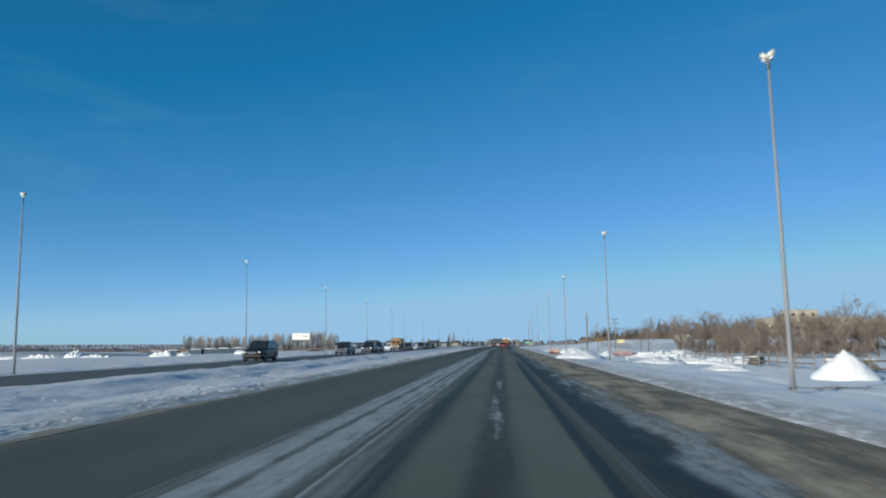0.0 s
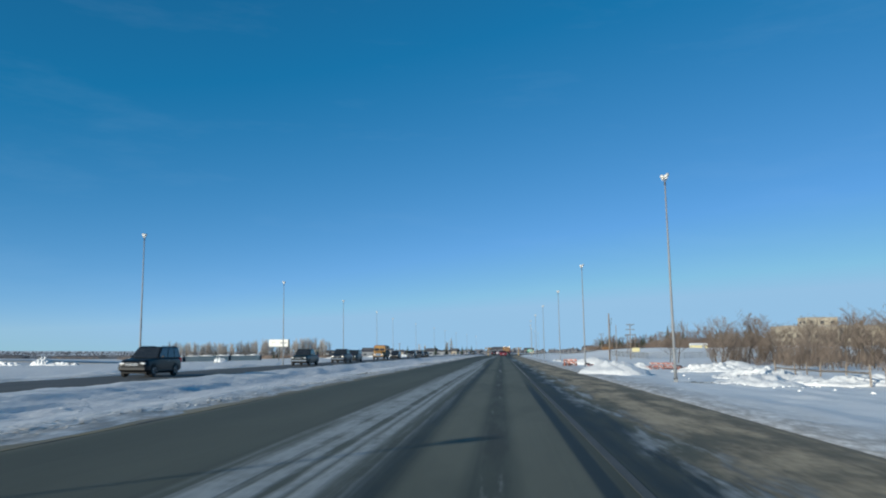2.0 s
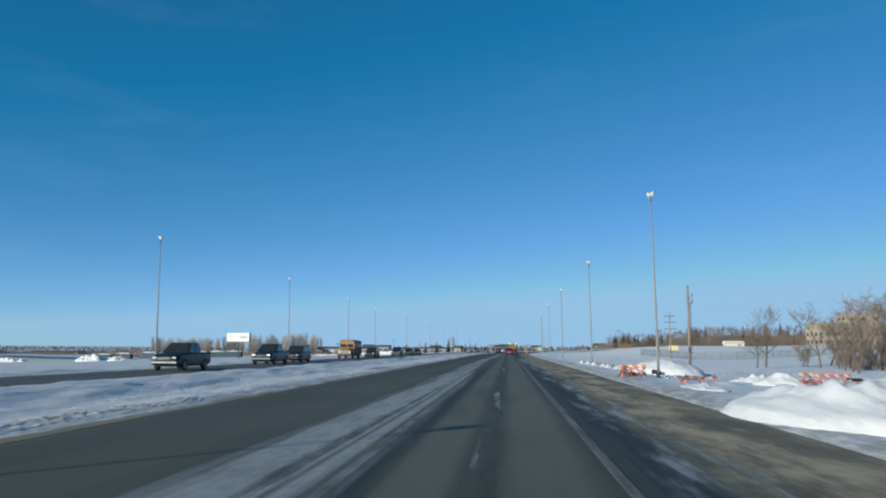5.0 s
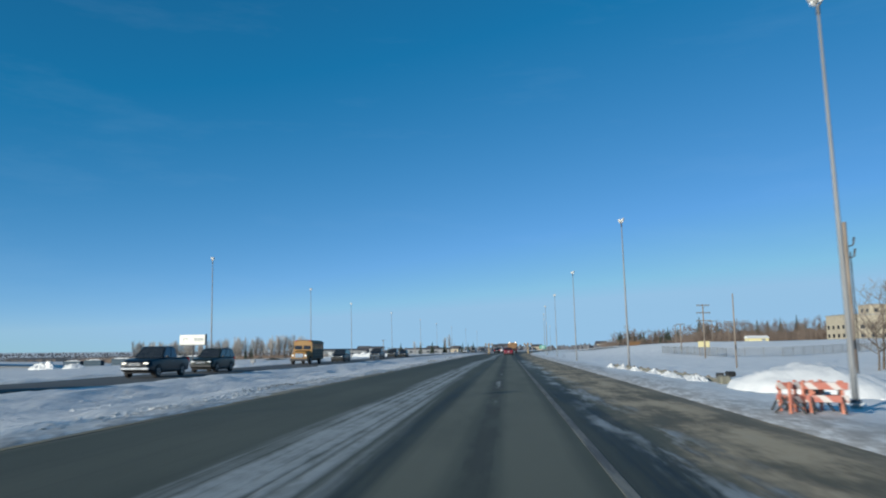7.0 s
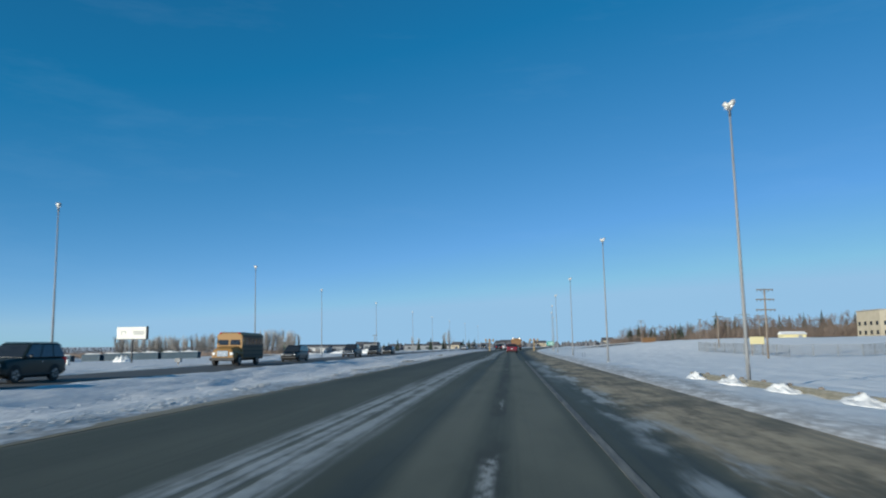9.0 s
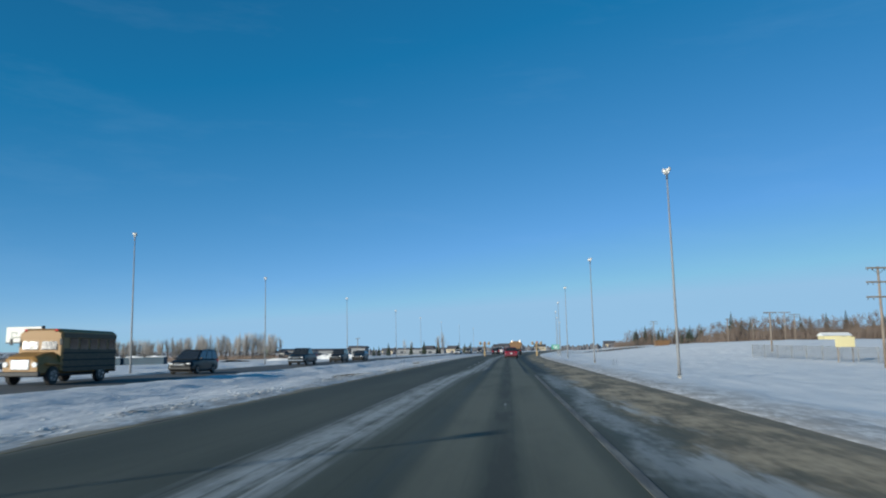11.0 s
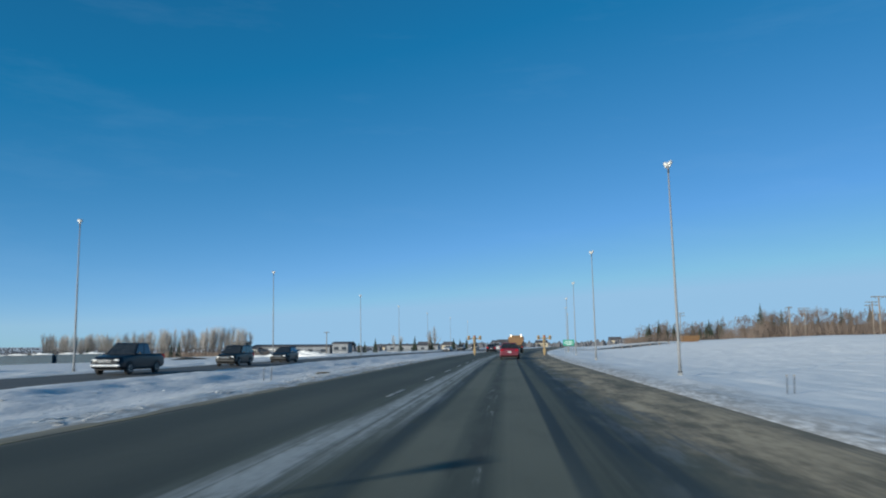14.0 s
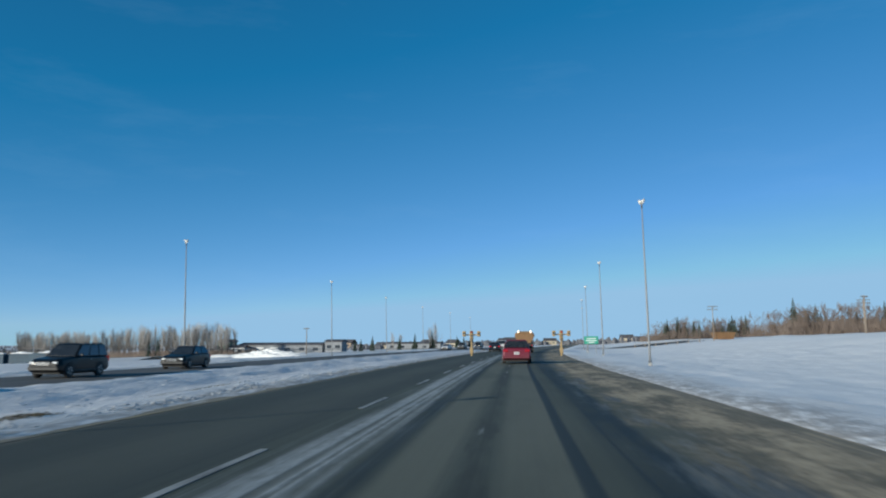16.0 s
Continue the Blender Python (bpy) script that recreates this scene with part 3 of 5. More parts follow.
    strip("lane_dash", -2.89, 0.055, y0, y0 + 3.0, WHITE_PAINT, "worn white lane dash painted on asphalt")

# ---------------------------------------------------------------- street lamps
def street_lamp(height, label, group):
    ob = thing("street_lamp", (0, 0, 0), label, "street lamp", group)
    part("base", Form().box((0, 0, 0.02), (0.19, 0.19, 0.16), 0.04), CONCRETE, ob, "concrete footing dusted with snow")
    part("flange", Form().box((0, 0, 0.135), (0.17, 0.17, 0.04), 0.012), STEEL, ob)
    for sx in (-0.066, 0.066):
        for sy in (-0.066, 0.066):
            part("bolt", Form().tube([(sx, sy, 0.14), (sx, sy, 0.19)], [0.02, 0.02], 6), DARK_STEEL, ob)
    hs = [0.14, 0.9, height * 0.5, height - 0.45]
    part("shaft", Form().tube([(0, 0, h) for h in hs], [0.068, 0.064, 0.046, 0.030], 12), STEEL, ob, smooth=True)
    part("hand_hole", Form().box((0, -0.064, 0.75), (0.09, 0.03, 0.2), 0.01), STEEL, ob)
    part("collar", Form().tube([(0, 0, height - 0.5), (0, 0, height - 0.3)], [0.042, 0.042], 10), DARK_STEEL, ob)
    part("bracket", Form().tube([(-0.09, 0, height - 0.2), (0, 0, height - 0.34), (0.09, 0, height - 0.2)], [0.03, 0.045, 0.03], 8), STEEL, ob)
    turn = [k * math.pi / 6 for k in range(12)]
    for s in (-1, 1):
        c = Vector((s * 0.065, -0.06 * s, height - 0.12 + 0.02 * s))
        rings = [[(c.x + r * 1.1 * math.cos(a), c.y + r * math.sin(a), c.z + dz + 0.04 * math.cos(a) * s) for a in turn]
                 for r, dz in ((0.07, -0.07), (0.10, -0.04), (0.115, 0.02), (0.09, 0.08), (0.045, 0.11))]
        head = part("lamp_head", Form().loft(rings), LAMP_GREY, ob, smooth=True)
        bowl = [[(c.x + r * 1.05 * math.cos(a), c.y + r * math.sin(a), c.z + dz + 0.02 * math.cos(a) * s) for a in turn]
                for r, dz in ((0.015, -0.13), (0.05, -0.12), (0.072, -0.065))]
        part("lens", Form().loft(bowl), LAMP_GLASS, head, "pale glass bowl", smooth=True)
    return ob


LAMP_R = [(7.25, 19.5), (7.3, 51.6), (7.3, 85.7), (7.35, 114.4), (7.1, 145.2), (7.3, 177.5), (7.5, 208.5), (8.7, 240), (10.3, 271.5), (12.6, 303), (15.6, 336)]
LAMP_L = [(-23.7, 34.1), (-23.6, 2.8), (-22.95, 64.4), (-23.55, 97.1), (-23.4, 126.7), (-23.65, 157.6), (-24.9, 186.9), (-23.2, 218), (-21.5, 253.7), (-20.4, 285),
          (-18.3, 316), (-15.4, 347), (-12.4, 379)]
lamp = street_lamp(9.1, "tall grey steel street lamp with twin heads on the snowy verge", "street lamps")
lamp.matrix_basis = at(*LAMP_R[0], -0.02) @ Matrix.Rotation(radians(-0.8), 4, "Y")
for k, (x, y) in enumerate(LAMP_R[1:]):
    made = place_copy(lamp, x, y, turn=4 * math.sin(k * 1.7), z=0.1 if y > 190 else 0.0)
    made.matrix_basis = made.matrix_basis @ Matrix.Rotation(radians(-0.8), 4, "Y")
for k, (x, y) in enumerate(LAMP_L):
    made = place_copy(lamp, x, y, turn=180 + 5 * math.sin(k), z=-0.27, label="tall grey steel street lamp beyond the oncoming lanes")
    made.matrix_basis = made.matrix_basis @ Matrix.Rotation(radians(1.1), 4, "Y")

# ---------------------------------------------------------------- vehicles
def rounded(y, half_lo, half_hi, z_lo, z_hi, r=0.08):
    """One cross section of a car body: wider below the waist than above."""
    mid = z_lo + (z_hi - z_lo) * 0.55
    return [(-half_lo + r, y, z_lo), (half_lo - r, y, z_lo), (half_lo, y, z_lo + r), (half_lo, y, mid), (half_hi, y, z_hi - r),
            (half_hi - r * 1.4, y, z_hi), (-half_hi + r * 1.4, y, z_hi), (-half_hi, y, z_hi - r), (-half_lo, y, mid), (-half_lo, y, z_lo + r)]


def soften(ob, width):
    """Rounds the sharp edges of pressed sheet metal."""
    edge = ob.modifiers.new("rounding", "BEVEL")
    edge.width, edge.segments, edge.limit_method, edge.angle_limit = width, 3, "ANGLE", radians(18)
    edge.harden_normals = True
    return ob


def wheel(parent, x, y, r=0.33, w=0.22):
    s = 1 if x > 0 else -1
    tyre = part("wheel", Form().tube([(x - w / 2, y, r), (x - w / 2 + 0.03, y, r), (x + w / 2 - 0.03, y, r), (x + w / 2, y, r)], [r - 0.03, r, r, r - 0.03], 20), TYRE, parent)
    xo = x + s * w / 2
    part("rim", Form().tube([(xo - s * 0.05, y, r), (xo + s * 0.012, y, r)], [r * 0.64, r * 0.58], 14), RIM, tyre)
    f = Form()
    for k in range(5):
        a = k * 2 * math.pi / 5
        f.box((xo + s * 0.018, y + math.cos(a) * r * 0.34, r + math.sin(a) * r * 0.34), (0.02, r * 0.16, r * 0.5), 0, Matrix.Rotation(a - math.pi / 2, 3, "X"))
    part("spokes", f, DARK_STEEL, tyre)


def car(name, paint, label, kind="sedan", lights_on=False, braking=False, group=""):
    """A vehicle that drives towards +y, standing on z = 0."""
    ob = thing(name, (0, 0, 0), label, {"pickup": "pickup truck", "suv": "suv", "van": "minivan"}.get(kind, "car"), group)
    L, W, H, bonnet, sill = {"sedan": (4.6, 1.78, 1.44, 0.92, 0.22), "hatch": (4.25, 1.78, 1.50, 0.95, 0.22), "suv": (4.7, 1.88, 1.80, 1.10, 0.30),
                             "van": (4.9, 1.92, 1.75, 1.05, 0.24), "pickup": (5.5, 1.98, 1.88, 1.16, 0.36)}[kind]
    h, w = L / 2, W / 2
    deck = {"sedan": 1.00, "hatch": 1.02, "suv": 1.12, "van": 1.05, "pickup": 1.16}[kind]
    # lower body, from the rear bumper to the nose
    rings = [(-h, 0.88, 0.86, sill + 0.22, deck - 0.18), (-h + 0.06, 0.96, 0.92, sill + 0.1, deck - 0.06), (-h + 0.3, 1.0, 0.95, sill, deck),
             (-h * 0.45, 1.0, 0.97, sill - 0.02, deck), (h * 0.2, 1.0, 0.97, sill - 0.02, bonnet + 0.05), (h * 0.42, 1.0, 0.95, sill - 0.02, bonnet + 0.02),
             (h - 0.35, 0.98, 0.88, sill, bonnet - 0.08), (h - 0.08, 0.92, 0.80, sill + 0.06, bonnet - 0.2), (h, 0.84, 0.72, sill + 0.16, bonnet - 0.34)]
    soften(part("body", Form().loft([rounded(y, w * a, w * b, lo, hi) for y, a, b, lo, hi in rings]), paint, ob, smooth=True), 0.06)
    # roof and pillars
    back, front = {"sedan": (-h * 0.62, h * 0.36), "hatch": (-h * 0.93, h * 0.40), "suv": (-h * 0.96, h * 0.38), "van": (-h * 0.97, h * 0.56), "pickup": (-h * 0.36, h * 0.40)}[kind]
    rb = back + {"sedan": 0.62, "hatch": 0.42, "suv": 0.22, "van": 0.2, "pickup": 0.16}[kind]
    rf = front - {"sedan": 0.85, "hatch": 0.85, "suv": 0.7, "van": 1.05, "pickup": 0.7}[kind]
    rt = {"sedan": 0.72, "hatch": 0.70, "suv": 0.80, "van": 0.78, "pickup": 0.78}[kind]
    z1 = H
    cab = Form()
    lower = [(-w * 0.94, back, deck - 0.02), (w * 0.94, back, deck - 0.02), (w * 0.94, front, bonnet), (-w * 0.94, front, bonnet)]
    upper = [(-w * rt, rb, z1 - 0.05), (w * rt, rb, z1 - 0.05), (w * rt, rf, z1 - 0.05), (-w * rt, rf, z1 - 0.05)]
    crown = [(-w * rt * 0.9, rb + 0.08, z1), (w * rt * 0.9, rb + 0.08, z1), (w * rt * 0.9, rf - 0.1, z1), (-w * rt * 0.9, rf - 0.1, z1)]
    cab.loft([lower, upper, crown])
    soften(part("cabin", cab, paint, ob, smooth=True), 0.07)

    def pane(name, q, out, label="", fill=0.88):
        """A window pane, a little proud of the pillars."""
        c = sum((Vector(p) for p in q), Vector()) / 4
        out = Vector(out) * 0.012
        a = [c + (Vector(p) - c) * fill + out * 0.2 for p in q]
        b = [c + (Vector(p) - c) * (fill - 0.02) + out for p in q]
        part(name, Form().loft([a, b]), GLASS, ob, label)

    pane("windscreen", [lower[3], lower[2], upper[2], upper[3]], (0, 1, 0.6))
    pane("rear_window", [lower[1], lower[0], upper[0], upper[1]], (0, -1, 0.5), fill=0.96)
    cuts = ([0.0, 0.48, 1.0] if kind in ("sedan", "hatch", "pickup") else [0.0, 0.3, 0.62, 1.0])
    for s, (la, lb, ua, ub) in ((1, (lower[1], lower[2], upper[1], upper[2])), (-1, (lower[0], lower[3], upper[0], upper[3]))):
        for c0, c1 in zip(cuts, cuts[1:]):
            mix = lambda p, q, t: Vector(p).lerp(Vector(q), t)
            q = [mix(la, lb, c0), mix(la, lb, c1), mix(ua, ub, c1), mix(ua, ub, c0)]
            pane("side_window", q if s > 0 else q[::-1], (s, 0, 0.25))
        part("mirror", Form().box((s * (w + 0.07), front - 0.35, bonnet + 0.1), (0.16, 0.12, 0.13), 0.03), PLASTIC, ob)
        part("door_handle", Form().box((s * (w - 0.005), back * 0.2, deck - 0.17), (0.03, 0.16, 0.03), 0.008), CHROME, ob)
        part("sill_trim", Form().box((s * (w - 0.01), 0, sill + 0.07), (0.05, L * 0.46, 0.1), 0.02), PLASTIC, ob)
        # head and tail lamps
        part("headlight", Form().box((s * w * 0.66, h - 0.1, bonnet - 0.30), (0.30, 0.16, 0.12), 0.03), BEAM if lights_on else HEAD, ob)
        tall = kind in ("suv", "van", "pickup")
        part("tail_light", Form().box((s * w * (0.86 if tall else 0.76), -h + 0.05, deck - (0.16 if tall else 0.2)), (0.16 if tall else 0.34, 0.16, 0.34 if tall else 0.17), 0.03),
             BRAKE if braking else TAIL, ob, "red tail light")
    part("front_bumper", Form().box((0, h - 0.08, sill + 0.2), (W * 0.9, 0.2, 0.2), 0.05), CHROME if kind == "pickup" else PLASTIC, ob)
    part("rear_bumper", Form().box((0, -h + 0.06, sill + 0.2), (W * 0.92, 0.22, 0.18), 0.05), CHROME if kind == "pickup" else paint, ob)
    grille = part("grille", Form().box((0, h - 0.03, bonnet - 0.34), (W * 0.42, 0.1, 0.2), 0.02), PLASTIC, ob)
    for k in range(3):
        part("grille_bar", Form().box((0, h + 0.025, bonnet - 0.40 + 0.06 * k), (W * 0.4, 0.02, 0.018), 0), CHROME, grille)
    plate = part("number_plate", Form().box((0, -h - 0.005, deck - 0.36), (0.32, 0.03, 0.16), 0.006), PLATE, ob, "pale number plate with a dark bar")
    part("plate_bar", Form().box((0, -h - 0.022, deck - 0.36), (0.24, 0.006, 0.06), 0), INK, plate)
    part("underbody", Form().box((0, 0, sill - 0.02), (W * 0.8, L * 0.86, 0.14), 0.02), BLACK, ob)
    r = 0.38 if kind in ("suv", "pickup") else 0.33
    for y in (-h * 0.58, h * 0.62):
        for s in (-1, 1):
            arch = [[(s * (w + dx), y + (r + 0.06) * math.cos(a), max(r + (r + 0.06) * math.sin(a), 0.16)) for a in [math.pi * k / 8 for k in range(9)]] for dx in (-0.12, 0.004)]
            part("wheel_arch", Form().loft(arch), BLACK, ob)
            wheel(ob, s * (w - 0.09), y, r)
    if kind == "pickup":
        part("bed_floor", Form().box((0, -h * 0.67, deck + 0.004), (W * 0.80, L * 0.28, 0.02), 0), BLACK, ob, "dark open load bed")
        part("tailgate_trim", Form().box((0, -h + 0.2, deck + 0.02), (W * 0.86, 0.07, 0.05), 0.01), PLASTIC, ob)
        for s in (-1, 1):
            part("bed_rail", Form().box((s * w * 0.90, -h * 0.67, deck + 0.03), (0.08, L * 0.29, 0.07), 0.015), PLASTIC, ob)
    if kind in ("suv", "van"):
        for s in (-1, 1):
            part("roof_rail", Form().tube([(s * w * 0.72, rb + 0.15, H + 0.03), (s * w * 0.72, rf - 0.15, H + 0.03)], [0.018, 0.018], 6), DARK_STEEL, ob)
    return ob


def school_bus(paint, label):
    """A short bonneted bus that drives towards +y."""
    ob = thing("school_bus", (0, 0, 0), label, "bus")
    w = 1.12
    body = [(-3.6, 0.9, 0.62, 2.55), (-3.5, 1.0, 0.55, 2.72), (1.4, 1.0, 0.55, 2.76), (1.62, 0.98, 0.55, 2.66)]
    part("body", Form().loft([rounded(y, w * a, w * a * 0.97, lo, hi, 0.16) for y, a, lo, hi in body]), paint, ob)
    nose = [(1.55, 0.94, 0.5, 1.62), (2.4, 0.90, 0.5, 1.52), (2.95, 0.84, 0.52, 1.38), (3.05, 0.78, 0.58, 1.24)]
    part("bonnet", Form().loft([rounded(y, w * a, w * a * 0.82, lo, hi, 0.1) for y, a, lo, hi in nose]), paint, ob)
    part("grille", Form().box((0, 3.06, 1.0), (0.95, 0.06, 0.5), 0.03), CHROME, ob)
    part("front_bumper", Form().box((0, 3.12, 0.55), (2.1, 0.16, 0.24), 0.04), PLASTIC, ob)
    part("rear_bumper", Form().box((0, -3.66, 0.62), (2.1, 0.14, 0.24), 0.04), PLASTIC, ob)
    for s in (-1, 1):
        part("windscreen", Form().box((s * 0.5, 1.60, 2.06), (0.86, 0.06, 0.72), 0.05, Matrix.Rotation(radians(8), 3, "X")), GLASS, ob)
        part("headlight", Form().tube([(s * 0.74, 2.98, 1.0), (s * 0.74, 3.09, 1.0)], [0.13, 0.13], 12), HEAD, ob)
        part("mirror", Form().box((s * 1.3, 1.95, 2.1), (0.16, 0.06, 0.32), 0.02), PLASTIC, ob)
        part("mirror_arm", Form().tube([(s * 1.08, 1.6, 2.35), (s * 1.3, 1.95, 2.3)], [0.015, 0.015], 6), DARK_STEEL, ob)
        for k in range(5):
            part("side_window", Form().box((s * w, -3.05 + 0.9 * k, 2.0), (0.04, 0.74, 0.56), 0.03), GLASS, ob)
        for z in (0.85, 1.2, 1.55):
            part("rub_rail", Form().box((s * (w + 0.012), -1.0, z), (0.03, 5.0, 0.07), 0.01), BLACK, ob)
        # shade of the flank, painted as dark panels and a dark cornice
        part("side_panel", Form().box((s * (w + 0.002), -1.05, 1.2), (0.02, 4.9, 1.15), 0.005), BUS_SHADE, ob, "side panel darkened to imitate shade")
        part("cornice", Form().box((s * (w - 0.01), -1.05, 2.42), (0.04, 4.9, 0.22), 0.01), BUS_SHADE, ob)
        part("mudguard", Form().box((s * 1.0, 2.1, 1.02), (0.36, 1.1, 0.16), 0.06), paint, ob)
        for y in (-2.1, 2.1):
            wheel(ob, s * 0.98, y, 0.46, 0.26)
        part("roof_lamp", Form().tube([(s * 0.8, 1.5, 2.66), (s * 0.8, 1.62, 2.66)], [0.08, 0.08], 10), TAIL, ob)
    part("rear_window", Form().box((0, -3.62, 2.0), (1.5, 0.05, 0.6), 0.04), GLASS, ob)
    part("underbody", Form().box((0, -0.3, 0.5), (1.7, 6.2, 0.2), 0.03), BLACK, ob)
    return ob


def sand_truck(label):
    """A road truck with an orange hopper and two lit beacons, seen from behind."""
    ob = thing("sand_truck", (0, 0, 0), label, "truck")
    part("chassis", Form().box((0, 0, 0.75), (1.0, 7.4, 0.3), 0.03), BLACK, ob)
    part("cab", Form().loft([rounded(y, a, b, 0.7, hi, 0.12) for y, a, b, hi in ((1.7, 1.1, 1.0, 2.7), (1.9, 1.15, 1.05, 2.85), (3.0, 1.15, 1.02, 2.8), (3.5, 1.12, 0.9, 1.9), (3.7, 1.0, 0.9, 1.6))]), TRUCK_YELLOW, ob)
    part("windscreen", Form().box((0, 3.22, 2.25), (1.8, 0.06, 0.7), 0.04, Matrix.Rotation(radians(30), 3, "X")), GLASS, ob)
    hop = [(-3.7, 0.75, 1.2, 1.25, 2.5), (-3.5, 0.8, 1.3, 1.2, 2.7), (1.3, 0.8, 1.3, 1.2, 2.7), (1.45, 0.75, 1.2, 1.25, 2.5)]
    part("hopper", Form().loft([[(-a, y, lo), (a, y, lo), (b, y, hi - 0.45), (b * 0.97, y, hi - 0.18), (b * 0.8, y, hi), (-b * 0.8, y, hi), (-b * 0.97, y, hi - 0.18), (-b, y, hi - 0.45)] for y, a, b, lo, hi in hop]), TRUCK_YELLOW, ob, "orange sand hopper")
    for k in range(5):
        for s in (-1, 1):
            part("rib", Form().tube([(s * 0.84, -3.4 + 1.15 * k, 1.35), (s * 1.31, -3.4 + 1.15 * k, 2.3)], [0.05, 0.05], 6), TRUCK_YELLOW, ob)
    part("load", Form().box((0, -1.1, 2.72), (1.9, 4.6, 0.26), 0.12), plain("damp_sand", (0.16, 0.11, 0.06), (0.26, 0.18, 0.10), 0.9), ob, "heap of brown sand")
    part("tailboard", Form().box((0, -3.76, 1.05), (2.2, 0.12, 0.5), 0.03), BLACK, ob)
    part("spreader", Form().tube([(0, -3.9, 0.5), (0, -3.9, 0.75)], [0.4, 0.3], 14), DARK_STEEL, ob)
    for s in (-1, 1):
        part("tail_light", Form().box((s * 0.95, -3.83, 0.95), (0.2, 0.06, 0.14), 0.02), TAIL, ob)
        part("beacon", Form().tube([(s * 0.8, -3.5, 2.62), (s * 0.8, -3.5, 2.95)], [0.08, 0.07], 12), BEACON, ob, "lit warning beacon")
        part("mud_flap", Form().box((s * 0.9, -3.2, 0.5), (0.55, 0.03, 0.6), 0.01), BLACK, ob)
        for y in (-2.5, -1.4, 2.7):
            wheel(ob, s * 0.95, y, 0.5, 0.34)
    return ob


def park(ob, x, y, turn=0.0, scale=1.0, z=0.006):
    ob.matrix_basis = Matrix.Translation((x, y, z)) @ Matrix.Rotation(radians(turn), 4, "Z") @ Matrix.Scale(scale, 4)
    return ob


park(car("car", RED_PAINT, "red hatchback with lit tail lights in the travelled lane", "hatch", braking=True), 0.32, 215.9)
park(sand_truck("orange road sanding truck with two lit beacons"), 1.5, 270)
park(car("car", NAVY_PAINT, "dark blue sedan in the inner lane", "sedan"), -2.9, 283)
park(car("car", WHITE_CAR, "white salt-stained suv in the inner lane", "suv"), -2.2, 303, -3)
park(car("car", DARK_RED, "dark red hatchback in the inner lane", "hatch"), -0.9, 322, -4)
# the oncoming carriageway
park(car("car", BLACK_PAINT, "black suv with salt-stained sills on the oncoming lane", "suv"), -20.3, 60.5, 180, 0.94, -0.154)
park(car("car", GREEN_GREY, "dark grey-green pickup truck with chrome bumpers, oncoming", "pickup"), -20.3, 94.0, 180, 0.90, -0.154)
park(car("car", NAVY_PAINT, "dark blue pickup truck with lit headlights, oncoming", "pickup", lights_on=True), -20.2, 111.0, 180, 0.92, -0.154)
park(car("car", GREEN_GREY, "dark grey-green suv behind a pickup, oncoming", "suv"), -20.5, 120.0, 180, 0.90, -0.154)
park(school_bus(BUS_YELLOW, "short ochre school bus with sides painted in shade, oncoming"), -21.0, 146.0, 180, 0.90, -0.154)
park(car("car", BLACK_PAINT, "black minivan with road-salt film on the oncoming lane", "van"), -20.4, 159.5, 180, 0.86, -0.154)
park(car("car", NAVY_PAINT, "dark blue pickup truck with a chrome bumper, oncoming", "pickup"), -20.3, 184.5, 180, 0.88, -0.154)
park(car("car", BLACK_PAINT, "black suv with dull salted doors, oncoming", "suv"), -20.2, 199.8, 180, 0.84, -0.154)
park(car("car", BLACK_PAINT, "black compact hatchback on the oncoming lane", "hatch"), -20.0, 211.4, 180, 0.90, -0.154)
park(car("car", WHITE_CAR, "white sedan on the oncoming lane", "sedan"), -14.2, 322.0, 175, 0.94, -0.154)
park(car("car", SILVER_PAINT, "silver suv on the oncoming lane", "suv"), -12.5, 345.0, 175, 0.94, -0.154)
park(car("car", BLACK_PAINT, "black pickup truck with lit headlights, oncoming", "pickup", lights_on=True), -9.9, 372.0, 175, 0.94, -0.154)

# ---------------------------------------------------------------- trees
def branching(seed, height, spread_, levels, trunk_r, first=0.3, upright=0.4, count=(4, 4, 4), thin=0.010):
    """Trunk and twig forms of a leafless tree."""
    rng = random.Random(seed)
    trunk, twigs = Form(), Form()

    def grow(p, d, length, r, level):
        n = 3 if level < 2 else (2 if level < levels else 1)
        pts, q, e = [p], Vector(p), Vector(d)
        for k in range(n):
            e = (e + Vector((rng.gauss(0, 0.16), rng.gauss(0, 0.16), rng.gauss(0.04, 0.1)))).normalized()
            q = q + e * (length / n)
            pts.append(q.copy())
        radii = [r * (1 - 0.75 * k / n) for k in range(n + 1)]
        (trunk if level < 2 else twigs).tube(pts, [max(v, thin) for v in radii], 6 if level == 0 else (4 if level == 1 else 3), caps=False)
        if level >= levels:
            return
        for k in range(count[min(level, len(count) - 1)]):
            t = first + (1 - first) * rng.random() if level == 0 else 0.25 + 0.75 * rng.random()
            i = min(int(t * n), n - 1)
            at_ = pts[i].lerp(pts[i + 1], t * n - i)
            a = rng.random() * 2 * math.pi
            out = Vector((math.cos(a), math.sin(a), 0))
            along = (pts[i + 1] - pts[i]).normalized()
            dirn = (out * spread_ + along * 0.55 + Vector((0, 0, upright))).normalized()
            grow(at_, dirn, length * (0.36 + 0.26 * rng.random()) * (1.25 - 0.5 * t), r * 0.5 * (1.1 - 0.5 * t), level + 1)

    grow(Vector((0, 0, -0.15)), Vector((0, 0, 1)), height * 0.86, trunk_r, 0)
    return trunk, twigs


def bare_tree(seed, height, label, twig=TWIG, **shape):
    ob = thing("tree", (0, 0, 0), label, "tree", "leafless trees")
    trunk, twigs = branching(seed, height, **shape)
    part("trunk", trunk, BARK, ob, smooth=True)
    part("crown", twigs, twig, ob, "crown of fine bare twigs")
